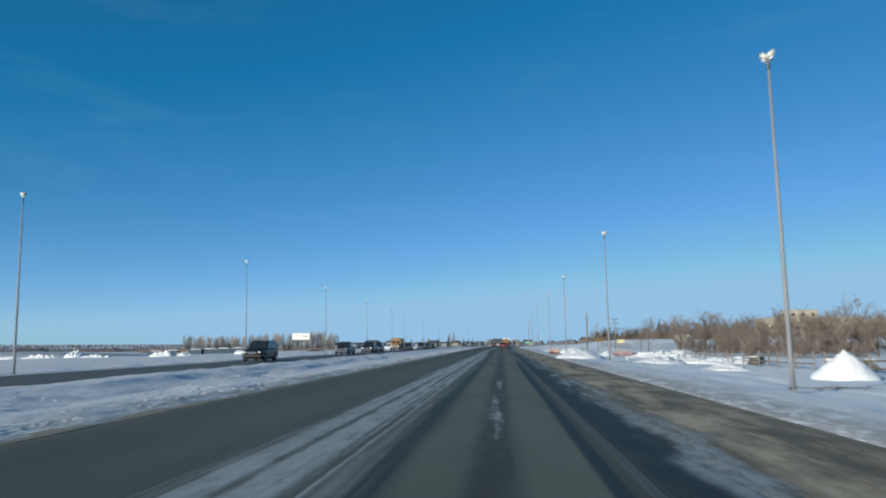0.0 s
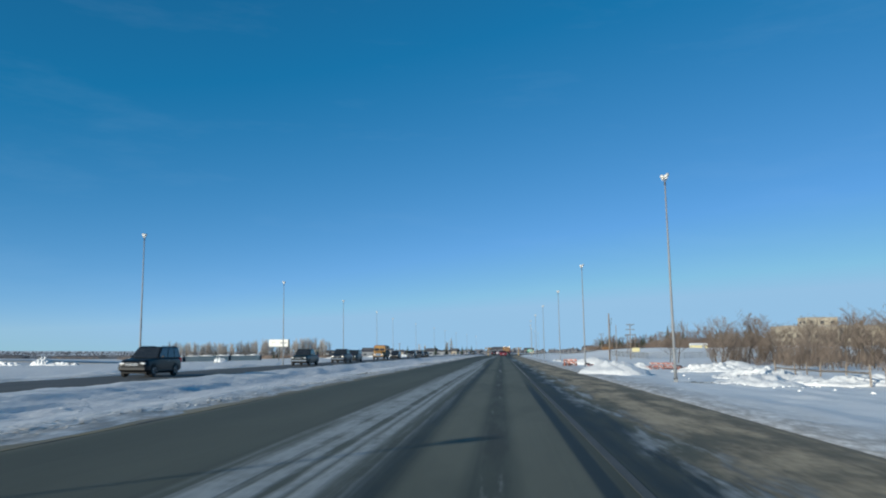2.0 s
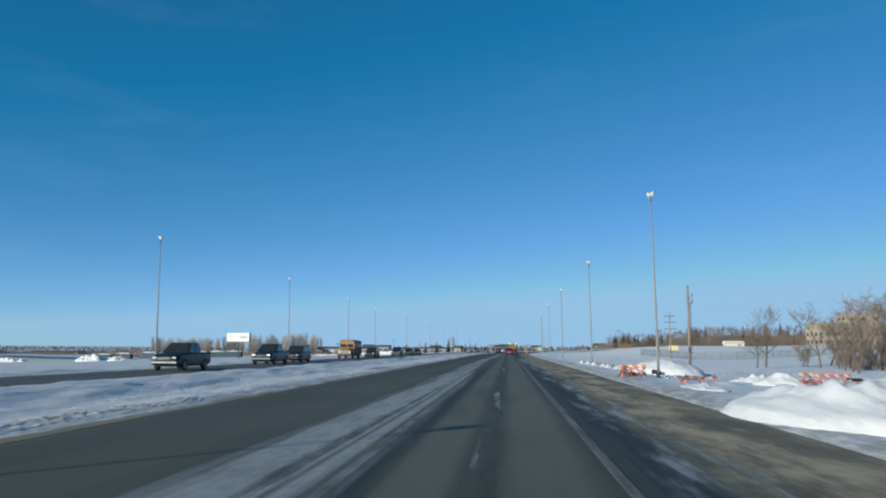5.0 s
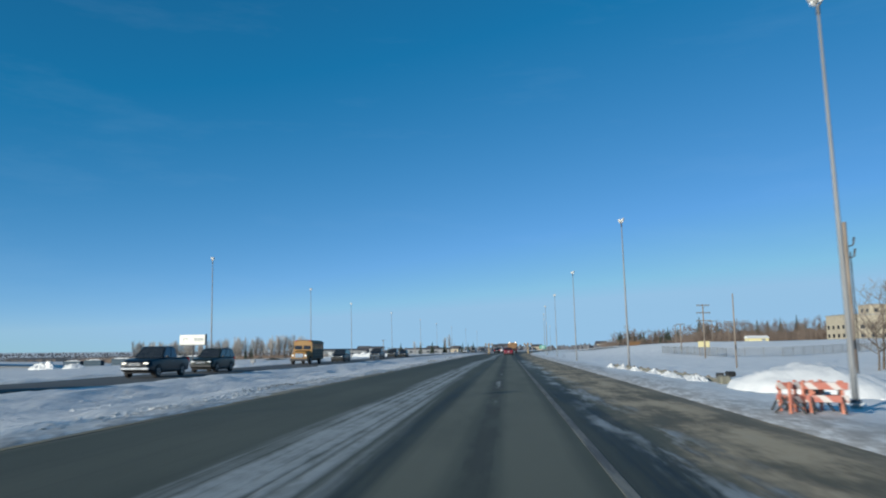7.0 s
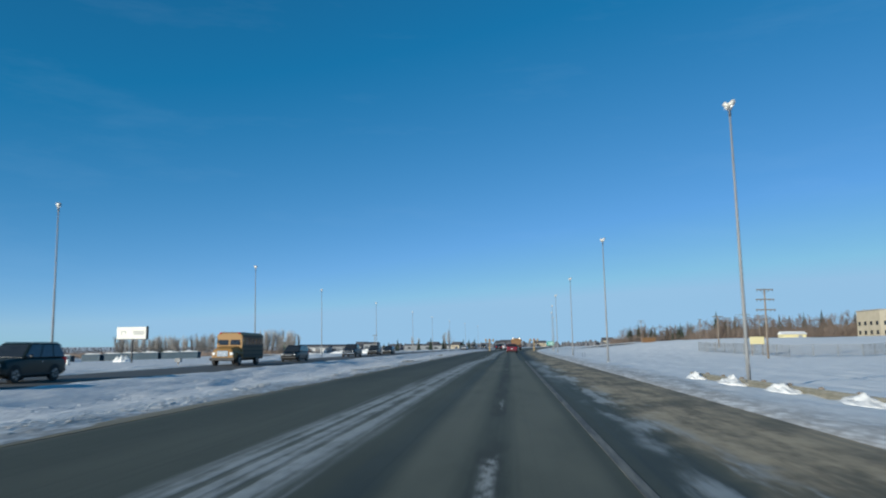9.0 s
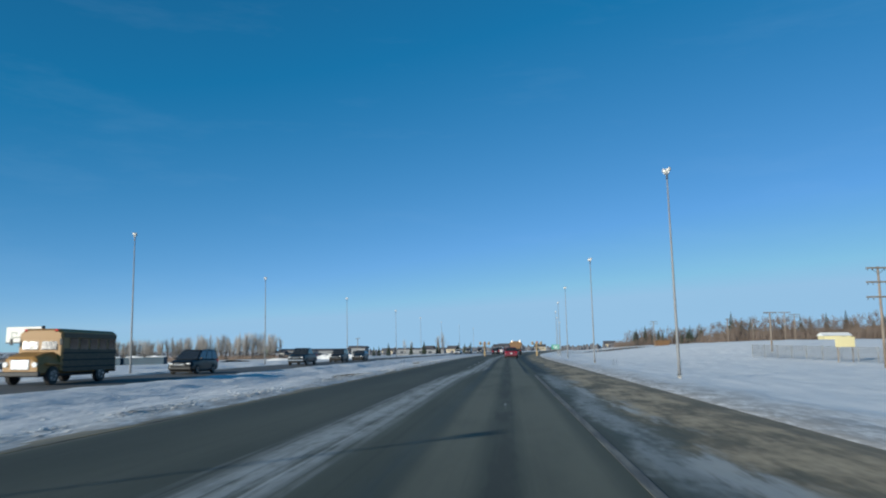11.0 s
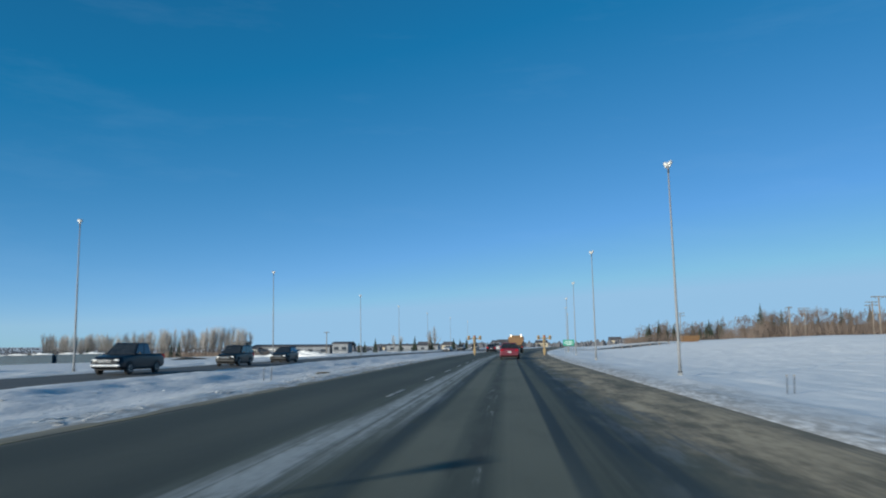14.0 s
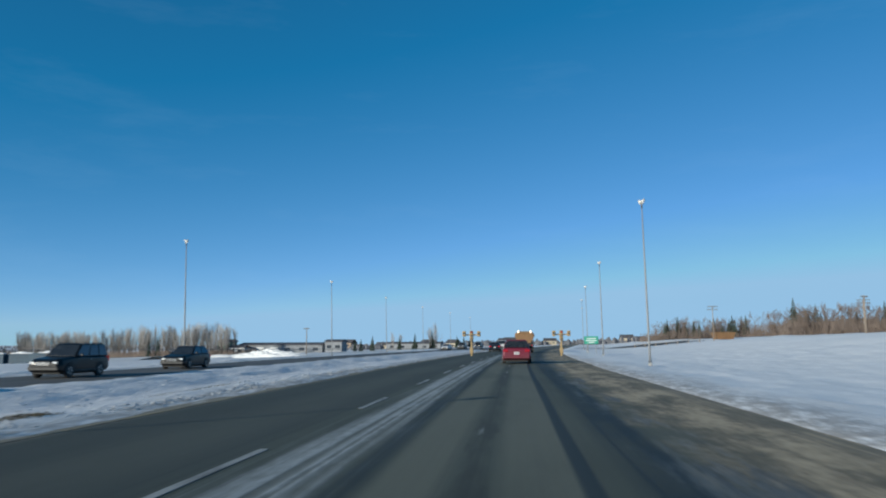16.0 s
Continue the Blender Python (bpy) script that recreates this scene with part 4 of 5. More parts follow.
    return ob


def bush(seed, height, label):
    """A thicket of stems from the ground."""
    rng = random.Random(seed)
    ob = thing("bush", (0, 0, 0), label, "bush", "bare bushes")
    stems, twigs = Form(), Form()
    for k in range(9):
        a, lean = rng.random() * 6.283, 0.12 + 0.45 * rng.random()
        base = Vector((rng.gauss(0, 0.35), rng.gauss(0, 0.35), -0.1))
        d = Vector((math.cos(a) * lean, math.sin(a) * lean, 1)).normalized()
        pts = [base]
        for j in range(3):
            d = (d + Vector((rng.gauss(0, 0.14), rng.gauss(0, 0.14), 0))).normalized()
            pts.append(pts[-1] + d * height * (0.24 + 0.14 * rng.random()))
        stems.tube(pts, [0.035, 0.028, 0.02, 0.012], 4, caps=False)
        for j in range(26):
            t = 0.2 + 0.8 * rng.random()
            i = min(int(t * 3), 2)
            p = pts[i].lerp(pts[i + 1], t * 3 - i)
            b = rng.random() * 6.283
            e = Vector((math.cos(b), math.sin(b), 0.5 + rng.random())).normalized()
            q = p + e * height * (0.12 + 0.16 * rng.random())
            twigs.tube([p, q], [0.014, 0.008], 3, caps=False)
            for m in range(2):
                g = (e + Vector((rng.gauss(0, 0.5), rng.gauss(0, 0.5), rng.gauss(0, 0.3)))).normalized()
                s = p.lerp(q, 0.3 + 0.6 * rng.random())
                twigs.tube([s, s + g * height * 0.11], [0.009, 0.006], 3, caps=False)
    part("stem_clump", stems, BARK, ob)
    part("crown", twigs, TWIG, ob)
    return ob


def spruce(seed, height, label):
    rng = random.Random(seed)
    ob = thing("spruce", (0, 0, 0), label, "tree", "spruces")
    part("trunk", Form().tube([(0, 0, -0.2), (0, 0, height * 0.95)], [height * 0.022, 0.02], 6), BARK, ob)
    f = Form()
    tiers = 17
    for k in range(tiers):
        t = k / (tiers - 1)
        z = height * (0.08 + 0.9 * t)
        reach = height * 0.20 * (1 - t) ** 0.85 + 0.06
        n = int(13 - 7 * t)
        for j in range(n):
            a = 6.283 * (j + rng.random()) / n
            r = reach * (0.7 + 0.5 * rng.random())
            d, s = Vector((math.cos(a), math.sin(a), 0)), Vector((-math.sin(a), math.cos(a), 0))
            p, drop = Vector((0, 0, z)), height * 0.035 * (1 + rng.random())
            wdt = r * 0.24 + 0.05
            tip = p + d * r - Vector((0, 0, drop))
            mid = p + d * r * 0.55 - Vector((0, 0, drop * 0.35))
            f.add([p, mid + s * wdt, tip, mid - s * wdt, mid + Vector((0, 0, 0.06 * r)), mid - Vector((0, 0, 0.28 * r + 0.1))],
                  [(0, 1, 4), (1, 2, 4), (2, 3, 4), (3, 0, 4), (1, 0, 5), (2, 1, 5), (3, 2, 5), (0, 3, 5)])
    part("crown", f, NEEDLE, ob, "dark green needle boughs")
    return ob


def hide_first(ob, x, y, turn=0.0, scale=1.0):
    """Sets the pattern itself on its first place."""
    ob.matrix_basis = at(x, y, None, turn)
    ob.scale = (scale,) * 3


rng = random.Random(21)
broad = [bare_tree(s, 5.4 + 0.4 * (s % 3), "bare brown deciduous tree in snow by the roadside", spread_=0.9, levels=3, trunk_r=0.11, first=0.25, upright=0.42, count=(11, 7, 6), thin=0.008)
         for s in (1, 2, 3, 4)]
shrubs = [bush(s, 3.3, "dense thicket of bare brown bushes in snow") for s in (11, 12, 13)]
# single trees that stand in front, then the wood behind them
SINGLE = [(22.3, 115.5, 0.80), (20.6, 112.5, 0.58), (27.5, 117.0, 0.90), (29.5, 110.5, 0.92), (33.0, 118.5, 0.95), (26.0, 109.0, 0.7)]
for k, (x, y, s) in enumerate(SINGLE):
    if k < 4:
        hide_first(broad[k], x, y, 70 * k, s)
    else:
        place_copy(broad[k % 4], x, y, 70 * k, s)
for k in range(105):
    for _ in range(40):
        y = rng.uniform(62, 150)
        x = rng.uniform(24, 72)
        if x > 0.56 * (y - 78) + 3 and x > 24 + 0.12 * (150 - y):
            break
    place_copy(broad[k % 4], x, y, rng.uniform(0, 360), rng.uniform(0.66, 0.96))
for k in range(54):
    y = rng.uniform(96, 134)
    place_copy(broad[k % 4], rng.uniform(0.56 * (y - 78) + 7, 80), y, rng.uniform(0, 360), rng.uniform(0.70, 0.92))
for k in range(90):
    for _ in range(40):
        y = rng.uniform(48, 150)
        x = rng.uniform(19, 66)
        if x > 0.56 * (y - 78) + 2 and x > 18 + 0.05 * (150 - y):
            break
    if k < 3:
        hide_first(shrubs[k], x, y, 50 * k)
    else:
        place_copy(shrubs[k % 3], x, y, rng.uniform(0, 360), rng.uniform(0.4, 0.85))


def brush(name, spots, blades, material, label, seed):
    """Undergrowth: every clump (x, y, height) is a spray of thin pointed twigs."""
    r = np.random.RandomState(seed)
    spots = np.repeat(np.array(spots), blades, 0)
    n = len(spots)
    h = spots[:, 2]
    foot = spots[:, :2] + r.normal(0, 0.3, (n, 2)) * h[:, None]
    z = ground_height(foot[:, 0], foot[:, 1])
    lift = r.rand(n) ** 1.5 * 0.62 * h
    a, lean = r.rand(n) * 2 * np.pi, r.rand(n) * 0.55
    size = h * r.uniform(0.22, 0.5, n)
    turn = r.rand(n) * np.pi
    wide = np.stack([np.cos(turn), np.sin(turn), 0 * turn], 1) * (0.006 * h + 0.012)[:, None]
    low = np.stack([foot[:, 0], foot[:, 1], z + lift - 0.1], 1)
    tip = low + np.stack([np.cos(a) * lean * size, np.sin(a) * lean * size, size], 1)
    verts = np.stack([low - wide, low + wide, tip], 1).reshape(-1, 3)
    f = Form()
    f.v, f.f = verts.tolist(), np.arange(3 * n).reshape(-1, 3).tolist()
    return tagged(new(name, f.mesh(name, material)), label, "brushwood", kind="stuff")


thicket = []
while len(thicket) < 380:
    x, y = rng.uniform(19, 88), rng.uniform(48, 165)
    if x > 0.56 * (y - 78) + 9 and x > 24 + 0.06 * (150 - y):
        thicket.append((x, y, rng.uniform(0.8, 2.0)))
brush("brushwood", thicket, 130, TWIG, "tangled brown undergrowth between leafless trees", 8)

# the wood on the rise further along, with spruces in it
spruces = [spruce(s, 8.5, "dark green spruce at the edge of a wood") for s in (31, 32, 33)]
wood_forms = [branching(s, 8.0, spread_=0.75, levels=3, trunk_r=0.14, first=0.1, upright=0.5, count=(7, 4, 3), thin=0.026) for s in (41, 42, 43)]


def forest(name, places, label):
    """Many trees of a far wood in one mesh."""
    vs, fs, k = [], [], 0
    for n, (x, y, turn, s) in enumerate(places):
        c, d = math.cos(turn) * s, math.sin(turn) * s
        z = ground_z(x, y)
        for f in wood_forms[n % 3]:
            p = np.array(f.v)
            vs.append(np.stack([x + c * p[:, 0] - d * p[:, 1], y + d * p[:, 0] + c * p[:, 1], z + s * p[:, 2]], 1))
            fs += [tuple(i + k for i in q) for q in f.f]
            k += len(p)
    f = Form()
    f.v, f.f = np.concatenate(vs).tolist(), fs
    return tagged(new(name, f.mesh(name, WOOD_TWIG)), label, "far woods", kind="stuff")


WOOD_TWIG = make_twigs("far_brown_twigs", (0.155, 0.118, 0.098), (0.25, 0.20, 0.165))
places, floor_of_wood = [], []
for k in range(640):
    u = rng.random()
    x, y = 78 + 145 * u, 390 - 62 * u + rng.uniform(-12, 30)
    places.append((x + rng.uniform(-4, 4), y, rng.uniform(0, 6.28), rng.uniform(0.62, 1.1)))
for k in range(120):
    x = rng.uniform(56, 91)
    places.append((x, 462 + rng.uniform(-9, 12), rng.uniform(0, 6.28), rng.uniform(0.55, 0.95)))
forest("far_wood", places, "bare brown wood on the rise, beyond the snow")
for k in range(1500):
    u = rng.random()
    floor_of_wood.append((77 + 146 * u + rng.uniform(-3, 3), 388 - 62 * u + rng.uniform(-14, 26), rng.uniform(2.4, 6.4)))
for k in range(220):
    floor_of_wood.append((rng.uniform(50, 92), 458 + rng.uniform(-8, 10), rng.uniform(1.6, 4.4)))
brush("brushwood", floor_of_wood, 110, WOOD_TWIG, "dense brown undergrowth along the edge of a far wood", 9)
for k in range(46):
    u = (k + rng.random()) / 46
    x, y = 79 + 142 * u, 392 - 62 * u + rng.uniform(-4, 22)
    s = rng.uniform(0.95, 1.5) * (1.0 if k % 3 else 0.7)
    hide_first(spruces[k], x, y, 0, s) if k < 3 else place_copy(spruces[k % 3], x, y, rng.uniform(0, 360), s)
# the dark clump of spruces among pale trees, at the low end of the wood
for k in range(17):
    x = 54 + 34 * rng.random()
    place_copy(spruces[k % 3], x, 456 + rng.uniform(-5, 6), rng.uniform(0, 360), rng.uniform(0.6, 1.15))

# the row of pale poplars across the fields, their twigs lightened to imitate haze
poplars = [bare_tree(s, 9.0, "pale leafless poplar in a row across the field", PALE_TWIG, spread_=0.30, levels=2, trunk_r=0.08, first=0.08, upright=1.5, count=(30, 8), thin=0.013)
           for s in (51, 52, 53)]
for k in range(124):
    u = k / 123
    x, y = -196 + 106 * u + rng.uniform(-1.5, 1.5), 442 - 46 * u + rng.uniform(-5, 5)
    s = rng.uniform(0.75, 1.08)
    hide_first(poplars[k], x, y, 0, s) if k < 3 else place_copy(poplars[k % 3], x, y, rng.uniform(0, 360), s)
for x, y, s in ((-120, 400, 0.6), (-118, 402, 0.7), (-150, 398, 0.55), (-152, 401, 0.62), (-135, 360, 0.45), (-139, 361, 0.5), (-143, 362, 0.55), (-131, 359, 0.4), (-148, 363, 0.5),
                (-56, 455, 0.75), (-46, 460, 0.7), (-40, 462, 0.8), (-34, 470, 0.95), (-26, 500, 0.7), (-23, 502, 0.66), (-20, 505, 0.72), (-62, 450, 0.55), (-60, 452, 0.6)):
    place_copy(spruces[int(abs(x)) % 3], x, y, x * 7, s, "small dark spruce standing in a snowy field")
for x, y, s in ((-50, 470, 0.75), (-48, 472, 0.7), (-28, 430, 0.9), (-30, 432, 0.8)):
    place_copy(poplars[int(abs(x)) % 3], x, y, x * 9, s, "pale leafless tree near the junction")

# ---------------------------------------------------------------- the verge: snow heaps, barricades, rails
def heap_form(seed, length, width, height, lumps=0.25, peak=1.0):
    """A heap of ploughed snow; its rim lies below the ground."""
    n, m = (56, 46) if lumps >= 0.45 else (34, 26)
    u, v = np.meshgrid(np.linspace(-1, 1, n), np.linspace(-1, 1, m))
    r = np.sqrt(u ** 2 + v ** 2)
    h = np.clip(1 - r, 0, 1)
    h = h ** peak * (1 + 0.5 * r * (1 - r))
    rough = 0.6 * fbm(u * 3.4 + seed, v * 3.0 + seed * 1.7, 6) + 0.7 * np.abs(fbm(u * 7.0 + seed, v * 6.5 + seed * 1.3, 4)) - 0.12
    z = height * h * (1 + lumps * 2.6 * rough) + 0.9 * lumps * height * np.maximum(0, rough) * np.clip(h * 6, 0, 1) - 0.12 * (r > 0.9)
    z = np.where(r > 1.02, -0.25, z)
    f = Form()
    f.add(np.stack([u.ravel() * length / 2, v.ravel() * width / 2, z.ravel()], 1).tolist(),
          [(j * n + i, j * n + i + 1, (j + 1) * n + i + 1, (j + 1) * n + i) for j in range(m - 1) for i in range(n - 1)])
    return f


def snow_mound(seed, x, y, length, width, height, label, lumps=0.25, peak=1.2, turn=0.0, z=None):
    f = heap_form(seed, length, width, height, lumps, peak)
    ob = new("snow_mound", f.mesh("snow_mound", SNOW, True))
    ob.matrix_basis = at(x, y, z, turn)
    return tagged(ob, label, "snow mound", "ploughed snow")


HEAP = "heap of ploughed white snow on the verge"
ROUGH = "lumpy bank of ploughed snow with broken chunks"
snow_mound(1.3, 12.9, 29.3, 2.6, 2.7, 1.02, "smooth cone of shovelled white snow", 0.08, 1.0)
snow_mound(2.1, 11.6, 39.5, 3.4, 2.6, 0.34, HEAP, 0.3)
snow_mound(3.2, 10.6, 51.5, 3.8, 5.0, 0.34, ROUGH, 0.42, 0.85)
snow_mound(4.4, 13.2, 55.0, 4.6, 4.4, 0.42, ROUGH, 0.42, 0.85)
snow_mound(5.1, 15.5, 53.0, 6.5, 3.2, 0.36, ROUGH, 0.5, 0.8)
snow_mound(6.6, 14.0, 60.5, 6.0, 4.0, 0.42, ROUGH, 0.5, 0.8)
snow_mound(7.9, 6.5, 63.8, 4.0, 8.0, 0.62, "high drift of ploughed snow with a broken crest beside the shoulder", 0.20, 0.8, 8)
snow_mound(8.3, 14.5, 72.5, 6.0, 3.4, 0.5, ROUGH, 0.45)
snow_mound(9.5, 19.5, 84.0, 8.0, 4.5, 0.55, ROUGH, 0.4)
snow_mound(10.1, 8.9, 92.3, 4.4, 6.5, 0.80, HEAP, 0.12, 0.7, 6)
snow_mound(11.7, 11.6, 84.5, 3.2, 2.4, 0.4, HEAP, 0.35)
snow_mound(12.2, 6.4, 74.0, 1.4, 4.0, 0.2, HEAP, 0.3)
snow_mound(16.4, 11.2, 80.5, 2.6, 3.0, 0.5, HEAP, 0.2, 0.9)
snow_mound(13.8, 6.9, 100.5, 0.9, 3.0, 0.15, HEAP, 0.4)


def chunks(name, seed, x, y, wx, wy, count, size, label):
    """Broken lumps of packed snow."""
    r = random.Random(seed)
    ob = thing(name, (x, y, ground_z(x, y)), label, "snow lumps", "snow lumps")
    for k in range(count):
        px, py, s = r.gauss(0, wx), r.gauss(0, wy), size * (0.4 + r.random())
        turn = Euler((r.random(), r.random(), r.random() * 6)).to_matrix()
        z = ground_z(x + px, y + py) - ground_z(x, y) - s * 0.05
        part("snow_lump", Form().box((px, py, z), (s, s * (0.6 + 0.5 * r.random()), s * 0.5), s * 0.2, turn), SNOW, ob)
    return ob


def crumbs(seed, x0, x1, y0, y1, count, big, label):
    """Crumbs and plates of packed snow that the plough has thrown up, far too many to count."""
    r = np.random.RandomState(seed)
    x, y = r.normal((x0 + x1) / 2, (x1 - x0) / 3.2, count), r.uniform(y0, y1, count)
    keep = (x > x0) & (x < x1) & (fbm(y * 0.3 + seed, x * 0.9, 3) > -0.12)
    x, y = x[keep], y[keep]
    n = len(x)
    size = big * r.uniform(0.25, 1.0, n) ** 2 + 0.02
    z = ground_height(x, y)
    a = r.uniform(0, 2 * np.pi, n)
    f = Form()
    corner = []
    for k in range(4):
        w = a + k * np.pi / 2 + r.normal(0, 0.25, n)
        reach = size * r.uniform(0.7, 1.5, n)
        corner.append(np.stack([x + np.cos(w) * reach, y + np.sin(w) * reach * 1.6, z + size * r.uniform(-0.3, 0.45, n)], 1))
    top = np.stack([x + r.normal(0, 0.3, n) * size, y, z + size * r.uniform(0.3, 0.7, n)], 1)
    f.v = np.stack(corner + [top], 1).reshape(-1, 3).tolist()
    for k in range(n):
        f.f += [(5 * k + j, 5 * k + (j + 1) % 4, 5 * k + 4) for j in range(4)]
    return tagged(new("snow_crumbs", f.mesh("snow_crumbs", VERGE_SNOW)), label, "snow crumbs", kind="stuff")


crumbs(71, -8.3, -7.15, 0, 215, 9000, 0.035, "crumbs of ploughed snow along the edge of the median")
crumbs(72, -14.5, -8.6, 0, 215, 3500, 0.05, "broken crust on the snow of the median")

chunks("snow_lumps", 3, 10.6, 49.0, 1.2, 1.6, 22, 0.12, "broken lumps of packed snow below a bank")
chunks("snow_lumps", 4, 12.0, 53.5, 1.6, 1.4, 22, 0.13, "broken lumps of packed snow beside a fence")
chunks("snow_lumps", 5, 15.0, 62.0, 2.0, 1.5, 16, 0.14, "scattered lumps of ploughed snow")
chunks("snow_lumps", 6, 8.5, 88.0, 1.4, 2.0, 16, 0.16, "small snow lumps around a lamp base")


def barricade(x, y, turn, label, boards=2, length=2.2, fallen=False):
    ob = thing("barricade", (x, y, ground_z(x, y)), label, "barricade", "barricades", turn)
    if fallen:
        ob.matrix_basis = ob.matrix_basis @ Matrix.Rotation(radians(-70), 4, "X") @ Matrix.Translation((0, -0.1, -0.2))
    for k in range(boards):
        part("board", Form().box((0, -0.05, 0.24 + 0.23 * k), (length, 0.035, 0.13), 0.01), ORANGE, ob, "orange and white striped board")
    for s in (-1, 1):
        x0 = s * length * 0.36
        part("upright", Form().box((x0, 0, 0.26), (0.06, 0.05, 0.62), 0.01), ORANGE_PLAIN, ob)
        for t in (-1, 1):
            part("leg", Form().box((x0, t * 0.17, 0.14), (0.04, 0.04, 0.42), 0.008, Matrix.Rotation(radians(t * 42), 3, "X")), DARK_STEEL, ob)
    return ob


STAND = "orange and white striped barricade standing in snow"
barricade(5.6, 84.5, 12, STAND, 2, 0.7)
barricade(5.95, 83.8, -14, STAND, 2, 0.72)
barricade(5.8, 84.25, 20, "orange and white striped barricade leaning among others", 2, 0.8)
barricade(6.15, 84.3, -25, STAND, 2, 0.62)
barricade(5.5, 84.0, 38, STAND, 1, 0.6)
barricade(7.3, 79.3, 30, "fallen orange striped barricade half sunk in snow", 2, 1.3, True)
barricade(8.3, 82.0, -12, "fallen orange barricade lying on a snow bank", 1, 1.6, True)
for k, (x, y, tn) in enumerate(((12.2, 79.6, 18), (12.9, 79.9, 10), (13.6, 80.4, 15), (14.2, 80.8, 8), (12.6, 80.6, 4), (13.3, 79.4, -8), (13.9, 81.2, 30), (12.9, 81.0, 22))):
    barricade(x, y, tn, "orange barricade stacked low in drifted snow", 2, 1.5, k % 3 != 1)


def lump(name, x, y, size, material, label, category, turn=0):
    ob = thing(name, (x, y, ground_z(x, y)), label, category, "", turn)
    part("shell", Form().tube([(-size * 0.7, 0, size * 0.45), (size * 0.7, 0, size * 0.5)], [size * 0.5, size * 0.46], 14, caps=False), material, ob, smooth=True)
    part("inner_wall", Form().tube([(size * 0.68, 0, size * 0.5), (-size * 0.6, 0, size * 0.45)], [size * 0.4, size * 0.4], 14), BLACK, ob)
    part("rim", Form().tube([(size * 0.66, 0, size * 0.5), (size * 0.74, 0, size * 0.5)], [size * 0.53, size * 0.53], 14), material, ob)
    return ob


lump("culvert_pipe", 10.2, 104.2, 0.26, BLACK, "black plastic culvert pipe lying in snow", "pipe", 200)
lump("culvert_pipe", 9.4, 103.0, 0.22, BLACK, "short black pipe offcut lying in snow", "pipe", 160)
lump("culvert_pipe", 7.9, 89.3, 0.28, BLACK, "black pipe end sticking out of a snow bank", "pipe", 120)
lump("culvert_pipe", 14.2, 81.0, 0.42, BLACK, "dark pipe lying behind orange barricades", "pipe", 190)


OLIVE_RAIL = plain("weathered_olive_beam", (0.17, 0.16, 0.12), (0.27, 0.25, 0.20), 0.8, 0, 4, 0.2)


def guard_rail():
    ob = thing("guard_rail", (0, 0, 0), "low steel guard rail half buried in snow", "guard rail")
    pts = [(7.5, 96.0), (7.55, 98.0), (7.6, 104.0), (7.45, 110.0), (7.3, 116.0), (7.2, 121.0)]
    for (xa, ya), (xb, yb) in zip(pts, pts[1:]):
        f = Form()
        rings = []
        for x, y in ((xa, ya), (xb, yb)):
            z = -0.06
            rings.append([(x - 0.03, y, z), (x - 0.07, y, z + 0.07), (x - 0.03, y, z + 0.13), (x - 0.07, y, z + 0.2), (x - 0.03, y, z + 0.27), (x, y, z + 0.27), (x, y, z)])
        part("rail", f.loft(rings), OLIVE_RAIL, ob, "olive grey beam")
    y = 96.3
    while y < 121:
        x = np.interp(y, [p[1] for p in pts], [p[0] for p in pts])
        part("post", Form().box((x + 0.09, y, 0.0), (0.12, 0.12, 0.50), 0.02), WOOD, ob)
        y += 1.9
    return ob


guard_rail()
for k, (x, y, s) in enumerate(((7.1, 97.5, 0.9), (7.4, 99.6, 1.0), (7.3, 103.4, 0.9), (7.4, 107, 1.0), (7.2, 111.2, 0.9), (7.1, 115.4, 1.0), (7.0, 119.4, 0.8))):
    snow_mound(20.5 + k, x, y, 0.9 * s, 2.6 * s, 0.2, "snow drift lying over a guard rail", 0.4)
kerb = thing("concrete_block", (7.5, 95.7, ground_z(7.5, 95.7)), "weathered concrete end block in the snow", "concrete block")
part("block", Form().box((0, 0, 0.10), (0.36, 0.55, 0.34), 0.05), WET_CONCRETE, kerb)


def stake(x, y, label):
    ob = thing("marker_stake", (x, y, ground_z(x, y)), label, "marker stake", "marker stakes")
    part("rod", Form().tube([(0, 0, -0.2), (0.02, 0, 0.45)], [0.013, 0.013], 6), DARK_STEEL, ob)
    part("cap", Form().tube([(0.02, 0, 0.43), (0.02, 0, 0.48)], [0.018, 0.018], 6), WOOD, ob)


for x, y in ((7.2, 165.5), (7.45, 165.7), (-8.8, 172.7), (-8.55, 172.8)):
    stake(x, y, "thin dark marker stake pushed into snow")


# ---------------------------------------------------------------- fences, poles and signs beyond the verge
def rail_fence():
    ob = thing("rail_fence", (0, 0, 0), "weathered grey post and rail fence in snow", "fence")
    ys = [28.5 + 1.75 * k for k in range(19)]
    xs = [16.1 - 0.05 * (y - 28) + 0.2 * math.sin(y) for y in ys]
    for x, y in zip(xs, ys):
        z = ground_z(x, y)
        part("post", Form().box((x, y, z + 0.38), (0.07, 0.07, 1.1), 0.015, Matrix.Rotation(0.05 * math.sin(y * 3), 3, "Y")), WOOD, ob)
    for k in range(len(xs) - 1):
        if k in (5, 11, 12):
            continue
        za, zb = ground_z(xs[k], ys[k]), ground_z(xs[k + 1], ys[k + 1])
        for h in ((0.32, 0.66) if k < 12 else (0.55,)):
            part("rail", Form().tube([(xs[k], ys[k], za + h), (xs[k + 1], ys[k + 1], zb + h)], [0.045, 0.045], 5), OLD_RAIL, ob)
    return ob


